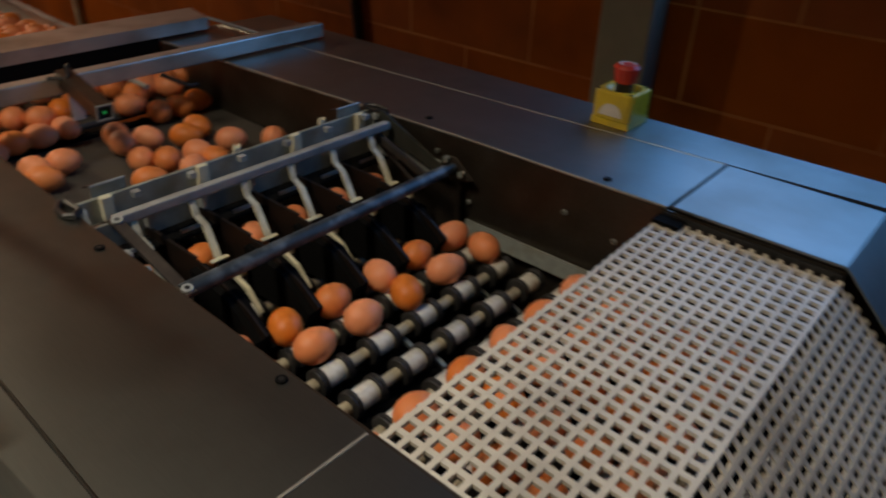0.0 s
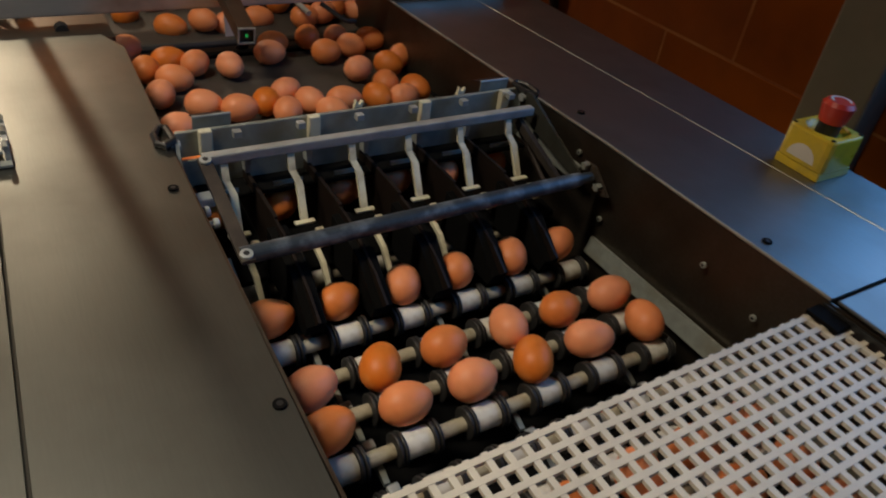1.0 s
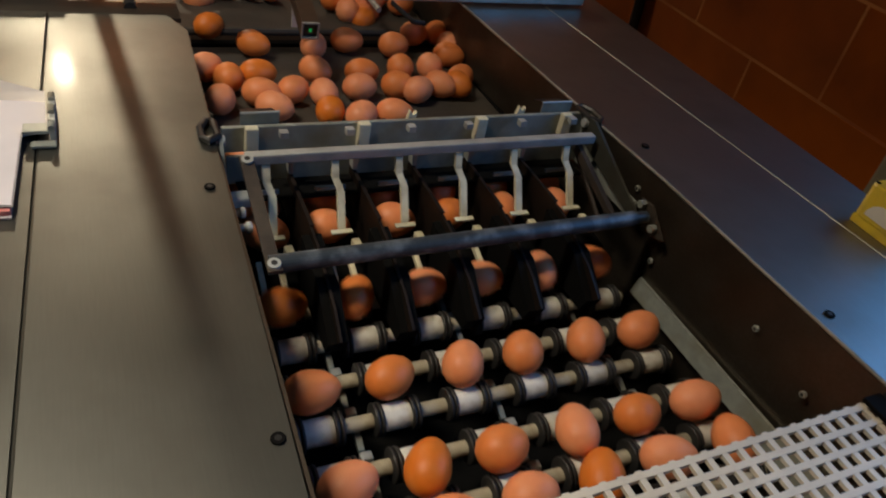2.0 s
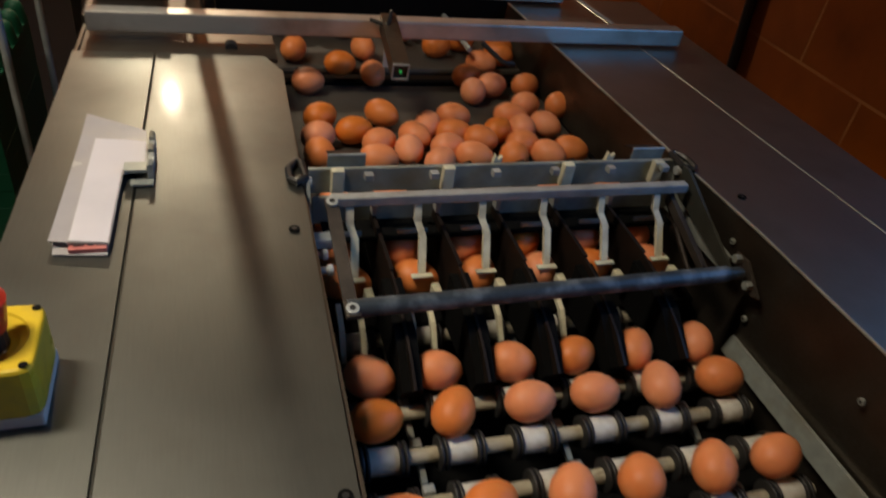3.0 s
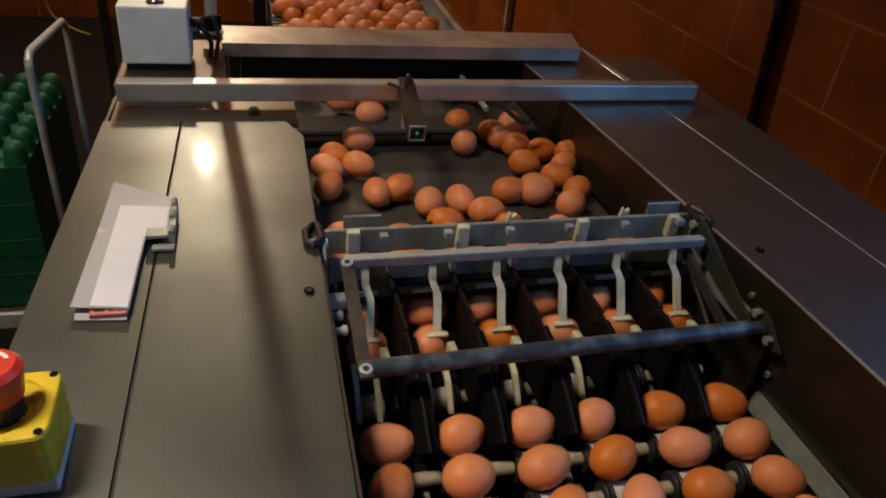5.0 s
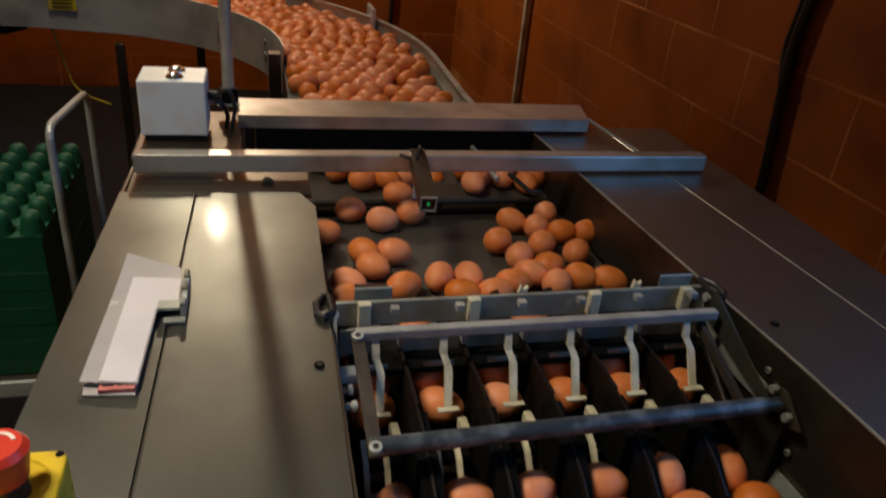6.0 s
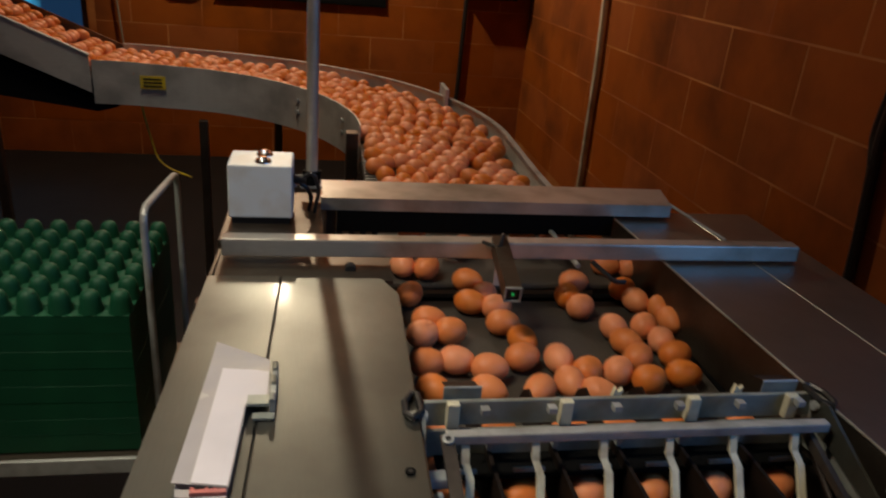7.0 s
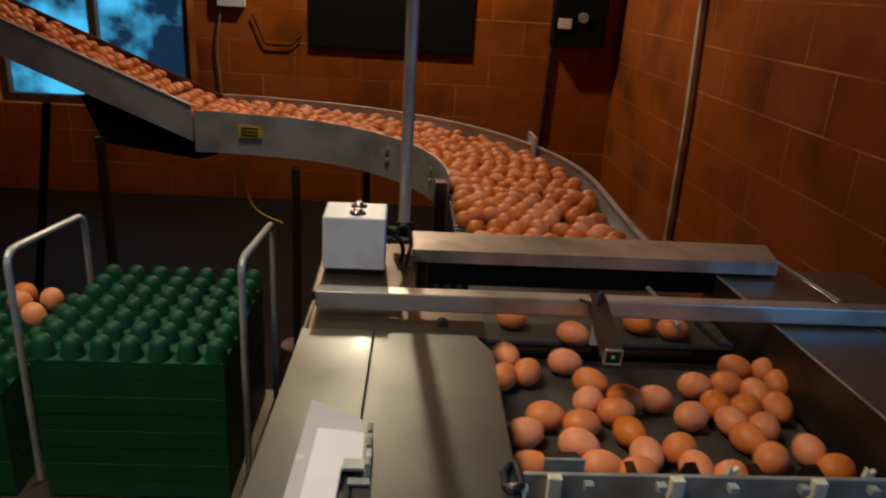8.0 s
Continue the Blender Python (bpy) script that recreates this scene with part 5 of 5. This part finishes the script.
    (None, [(0, 0.294, 1.328), (2, 0.295, 1.229), (2.5, 0.293, 1.196), (4, 0.299, 1.126), (4.5, 0.317, 1.086), (6, 0.316, 0.913), (6.5, 0.294, 0.845), (7, 0.245, 0.638), (7.5, 0.228, 0.583), (8, 0.203, 0.573)]),
    (None, [(0, 0.369, 1.341), (2, 0.371, 1.244), (2.5, 0.361, 1.222), (3, 0.372, 1.198), (4, 0.368, 1.148), (4.5, 0.365, 1.141), (5, 0.379, 1.058), (5.5, 0.381, 0.988), (6, 0.382, 0.944), (6.5, 0.392, 0.859), (7, 0.367, 0.735), (7.5, 0.37, 0.658), (8, 0.353, 0.658)]),
    (None, [(0, 0.374, 1.298), (2, 0.377, 1.201), (2.5, 0.426, 1.164), (3, 0.341, 1.167), (4.5, 0.373, 1.055), (5, 0.424, 1.034), (6, 0.421, 0.912), (6.5, 0.444, 0.834), (7, 0.478, 0.755), (7.5, 0.465, 0.735), (8, 0.442, 0.696)]),
    (None, [(0, 0.027, 1.356), (4.5, 0.027, 1.148), (6.5, 0.027, 0.907), (7, 0.066, 0.761), (8, 0.084, 0.66)]),
    (None, [(0, 0.214, 1.358), (3.5, 0.217, 1.192), (4, 0.219, 1.163), (4.5, 0.202, 1.127), (6, 0.197, 0.951), (6.5, 0.19, 0.887), (7, 0.187, 0.805), (7.5, 0.254, 0.777), (8, 0.259, 0.712)]),
    (None, [(0, 0.254, 1.342), (4, 0.262, 1.156), (4.5, 0.257, 1.108), (6.5, 0.257, 0.868), (7, 0.204, 0.696), (7.5, 0.213, 0.649), (8, 0.195, 0.623)]),
    (None, [(0, 0.326, 1.356), (2, 0.326, 1.259), (2.5, 0.319, 1.231), (4, 0.326, 1.161), (4.5, 0.323, 1.129), (5, 0.336, 1.066), (6, 0.339, 0.95), (6.5, 0.337, 0.882), (7, 0.336, 0.806), (7.5, 0.356, 0.703), (8, 0.3, 0.669)]),
    (None, [(0, 0.418, 1.406), (4, 0.414, 1.215), (4.5, 0.406, 1.163), (5, 0.408, 1.137), (5.5, 0.4, 1.067), (6, 0.406, 0.998), (6.5, 0.406, 0.938), (7, 0.446, 0.828), (7.5, 0.436, 0.789), (8, 0.426, 0.736)]),
    (None, [(0, 0.411, 1.321), (2, 0.411, 1.227), (2.5, 0.395, 1.195), (3, 0.407, 1.173), (4, 0.4, 1.119), (4.5, 0.363, 1.098), (5, 0.367, 1.016), (5.5, 0.455, 0.999), (6.5, 0.452, 0.876), (7, 0.478, 0.798), (7.5, 0.478, 0.776), (8, 0.478, 0.766)]),
    (None, [(0, 0.041, 1.397), (4.5, 0.042, 1.189), (5, 0.039, 1.155), (7, 0.039, 0.922), (7.5, 0.032, 0.909), (8, 0.05, 0.831)]),
    (None, [(0, 0.067, 1.34), (4.5, 0.069, 1.138), (5, 0.07, 1.095), (6.5, 0.07, 0.915), (7, 0.046, 0.852), (7.5, 0.039, 0.804), (8, 0.037, 0.767)]),
    (None, [(0, 0.177, 1.38), (3.5, 0.181, 1.217), (4, 0.18, 1.183), (4.5, 0.176, 1.162), (6, 0.166, 0.983), (6.5, 0.168, 0.924), (7, 0.176, 0.852), (7.5, 0.155, 0.769), (8, 0.156, 0.703)]),
    (None, [(0, 0.151, 1.345), (3.5, 0.154, 1.183), (4, 0.15, 1.151), (4.5, 0.157, 1.12), (6, 0.155, 0.94), (6.5, 0.142, 0.89), (7, 0.145, 0.821), (7.5, 0.176, 0.727), (8, 0.215, 0.711)]),
    (None, [(0, 0.289, 1.377), (4, 0.294, 1.19), (4.5, 0.289, 1.157), (5, 0.308, 1.099), (5.5, 0.308, 1.036), (6, 0.316, 0.987), (6.5, 0.32, 0.922), (7, 0.325, 0.848), (7.5, 0.35, 0.746), (8, 0.347, 0.701)]),
    (None, [(0, 0.406, 1.364), (2.5, 0.403, 1.243), (3, 0.409, 1.221), (4, 0.404, 1.173), (4.5, 0.403, 1.119), (5, 0.384, 1.101), (5.5, 0.375, 1.031), (6, 0.448, 0.989), (6.5, 0.448, 0.929), (7, 0.438, 0.871), (7.5, 0.387, 0.802), (8, 0.392, 0.695)]),
    (None, [(0, 0.121, 1.428), (4, 0.123, 1.238), (4.5, 0.132, 1.211), (5.5, 0.136, 1.15), (7.5, 0.139, 0.913), (8, 0.145, 0.818)]),
    (None, [(0, 0.084, 1.389), (5, 0.082, 1.152), (7, 0.082, 0.915), (7.5, 0.075, 0.856), (8, 0.077, 0.783)]),
    (None, [(0, 0.135, 1.387), (4, 0.139, 1.198), (4.5, 0.133, 1.168), (5, 0.149, 1.14), (6.5, 0.148, 0.963), (7.5, 0.161, 0.816), (8, 0.172, 0.757)]),
    (None, [(0, 0.382, 1.465), (4, 0.381, 1.273), (4.5, 0.378, 1.243), (5, 0.386, 1.216), (5.5, 0.387, 1.174), (6, 0.368, 1.103), (7.5, 0.368, 0.923), (8, 0.39, 0.761)]),
    (None, [(0, 0.323, 1.404), (4, 0.326, 1.219), (4.5, 0.324, 1.183), (5, 0.314, 1.142), (6, 0.351, 1.013), (6.5, 0.351, 0.953), (7.5, 0.34, 0.811), (8, 0.337, 0.754)]),
    (None, [(0, 0.072, 1.437), (6, 0.072, 1.161), (6.5, 0.072, 1.119), (8, 0.072, 0.939)]),
    (None, [(0, 0.176, 1.423), (5.5, 0.176, 1.167), (6, 0.173, 1.131), (8, 0.173, 0.891)]),
    (None, [(0, 0.293, 1.436), (6, 0.297, 1.159), (6.5, 0.297, 1.113), (8, 0.297, 0.933)]),
    (None, [(0, 0.337, 1.445), (4.5, 0.335, 1.237), (5.5, 0.345, 1.187), (6, 0.355, 1.152), (8, 0.355, 0.914)]),
    (None, [(0, 0.378, 1.422), (4, 0.374, 1.231), (4.5, 0.404, 1.208), (5, 0.379, 1.173), (5.5, 0.362, 1.138), (6, 0.37, 1.055), (6.5, 0.428, 0.995), (8, 0.428, 0.815)]),
    (None, [(0, 0.36, 1.383), (4, 0.358, 1.19), (4.5, 0.367, 1.184), (5, 0.357, 1.135), (5.5, 0.367, 1.095), (6, 0.478, 1.05), (8, 0.478, 0.81)]),
]

for slot, pts in LOOSE:
    yaw, spin = egg_rng.uniform(-80, 80), (egg_rng.choice((egg_rng.uniform(-28, 28), egg_rng.uniform(-28, 28), egg_rng.uniform(40, 75))), egg_rng.uniform(-8, 8), egg_rng.uniform(-0.004, 0.004))
    drift = egg_rng.uniform(-9, 9)
    rows = [(t, pose(x, y, bed_height(y), 0, 0, yaw + drift * t)) for t, x, y in pts]
    if slot:
        t0 = pts[-1][0]
        turn = yaw + drift * t0
        spin = (turn + max(-70, min(70, spin[0] - turn)), spin[1], spin[2])
        t = max(t0 + 0.2, math.ceil(((0.135 + ROW * slot[0] - 0.455) / SPEED) * 10) / 10)
        rows += [(q, riding(slot[0], slot[1], q, spin)) for q in (ride_times(slot[0], t) if t < 8 else ())]
    if rows[0][0] > 0:
        rows = [(0, rows[0][1])] + rows
    if rows[-1][0] < 8:
        rows.append((8, rows[-1][1]))
    egg_walks.append((egg(rows[0][1], "loose brown hen's egg rolling towards the sorting lanes", "eggs on the gathering belt"), rows))

for k in (-7, -6, -5, -4, -3, 0, 1, 3, 5):
    for lane in range(6):
        spin = (egg_rng.choice((egg_rng.uniform(-25, 25), egg_rng.uniform(-25, 25), egg_rng.uniform(-25, 25), egg_rng.uniform(40, 80))), egg_rng.uniform(-8, 8), egg_rng.uniform(-0.004, 0.004))
        rows = [(t, riding(k, lane, t, spin)) for t in ride_times(k, 0.0)]
        egg_walks.append((egg(rows[0][1], "brown hen's egg resting between two rollers", "eggs on the rollers"), rows))

taken = [pts[0][1:] for slot, pts in LOOSE if pts[0][2] > 1.1]
SWEEP = 0.28                     # turn of the packed eggs round the bend during the clip, in radians
S_ONE, S_ARC, S_FAR = 0.50 + RM * SWEEP, 0.50 + RM * (math.pi / 2 + 0.30), 0.50 + RM * math.pi / 2


def packed(s0, s1, loose):
    """Rows of jostled places on the conveyor: s, offset, yaw, tilt, lift."""
    s, row = s0, 0
    while s < s1:
        o = -0.172 + (0.024 if row % 2 else 0.0)
        while o < 0.176:
            if egg_rng.random() > loose:
                yield s + egg_rng.uniform(-0.009, 0.009), o + egg_rng.uniform(-0.008, 0.008), egg_rng.uniform(-90, 90), egg_rng.uniform(-18, 18), egg_rng.uniform(0, 0.005)
            o += 0.049
        s += 0.0435
        row += 1


for s, o, yaw, tilt, lift in packed(0.03, S_ONE, 0.10):
    x, y, z = track(s, o)
    if any((x - a) ** 2 + (y - b) ** 2 < 0.0016 for a, b in taken):
        continue
    rows = []
    for t in (0, 2, 4, 6, 8):
        x, y, z = track(max(s - RM * SWEEP * t / 8, -0.03), o)
        rows.append((t, pose(x, y, z + 0.0215, 0, tilt, yaw + t * 2.0)))
    egg_walks.append((egg(rows[0][1], "brown hen's egg crowded at the conveyor's end", "eggs on the conveyor"), rows))


def egg_layer(places, label, at):
    bm = bmesh.new()
    for s, o, yaw, tilt, lift in places:
        if at[0]:
            a = (s - 0.5) / RM
            x, y, z = CX + (RM + o) * math.cos(a), CY + (RM + o) * math.sin(a), track(s)[2]
        else:
            x, y, z = track(s, o)
        start = len(bm.verts)
        bm.from_mesh(egg_meshes[0])
        bm.verts.ensure_lookup_table()
        bmesh.ops.transform(bm, matrix=pose(x - at[0], y - at[1], z + 0.0215 + lift, 0, tilt, yaw), verts=bm.verts[start:])
    ob = part("egg_layer", bm, EGG_STUFF, smooth=True)
    ob.location = at
    return tagged(ob, label, "eggs", kind="stuff")


bend_layer = egg_layer(packed(S_ONE, S_ARC, 0.04), "dense layer of brown eggs on the conveyor's bend", (CX, CY, 0))
egg_layer(packed(S_FAR, END - 0.03, 0.03), "dense layer of brown eggs on the rising conveyor", (0, 0, 0))

# eggs in the far tray
for i, (x, y) in enumerate(((-0.80, 1.04), (-0.848, 1.09), (-0.90, 1.06), (-0.80, 1.11), (-0.95, 1.10), (-0.86, 1.13), (-0.99, 1.04))):
    egg(pose(x, y, 0.536 + 5 * tray_pitch + 0.062, 0, 70 + 5 * i, 40 * i), "brown hen's egg standing in a green tray", "eggs in the tray")


# ---- wall blocks ----
BW, BH, GAP = 0.40, 0.20, 0.0065


def block_mesh(w):
    bm = box(-w / 2, w / 2, -0.006, 0.006, -(BH - GAP) / 2, (BH - GAP) / 2, 0.0006, seg=1)
    me = bpy.data.meshes.new("block")
    bm.to_mesh(me)
    bm.free()
    me.materials.append(BLOCK)
    return me


full, half = block_mesh(BW - GAP), block_mesh(BW / 2 - GAP)
rng = random.Random(4)


def clear(c, w, z, hole):
    """Whether a block lies wholly outside the opening."""
    return not (hole and hole[0] - w / 2 + 0.01 < c < hole[1] + w / 2 - 0.01 and hole[2] - BH / 2 + 0.01 < z < hole[3] + BH / 2 - 0.01)


def lay(wall, axis, lo, hi, z0, z1, hole):
    for r in range(int(round((z1 - z0) / BH))):
        z = z0 + BH * (r + 0.5)
        p = lo
        first_half = r % 2 == 1
        while p < hi - 0.05:
            w = BW / 2 if (first_half or p + BW > hi + 0.01) else BW
            first_half = False
            c = p + w / 2
            p += w
            for c, w in (((c, w),) if clear(c, w, z, hole) else ((c - w / 4, w / 2), (c + w / 4, w / 2)) if w == BW else ()):
                low = not clear(c, w, z, hole)
                if low and not z - BH / 2 + 0.01 < hole[2] < z + BH / 2 - 0.01:
                    continue
                o = new("block", full if w == BW else half)
                o.parent = wall
                d = rng.uniform(-0.0002, 0.0002)
                if axis == "y":
                    o.location = (c, YF + 0.0054 + d, z)
                else:
                    o.location, o.rotation_euler = (XR + 0.0054 + d, c, z), (0, 0, radians(90))
                if low:          # a cut block below the opening
                    k = hole[2] - (z - BH / 2) - GAP / 2
                    o.location.z, o.scale.z = z - BH / 2 + k / 2, k / BH


lay(wall_far, "y", -2.8, 1.2, 0.0, 2.2, FAR_HOLE)
lay(wall_right, "x", -0.8, 4.4, 0.2, 1.8, SIDE_HOLE)


def motions():
    for r, y0 in rollers:
        walk(r, roller_rows(y0))
    for o, rows in egg_walks:
        walk(o, rows)
    walk(bend_layer, [(0, pose(CX, CY, 0)), (8, pose(CX, CY, -0.012, 0, 0, -math.degrees(SWEEP)))])


motions()
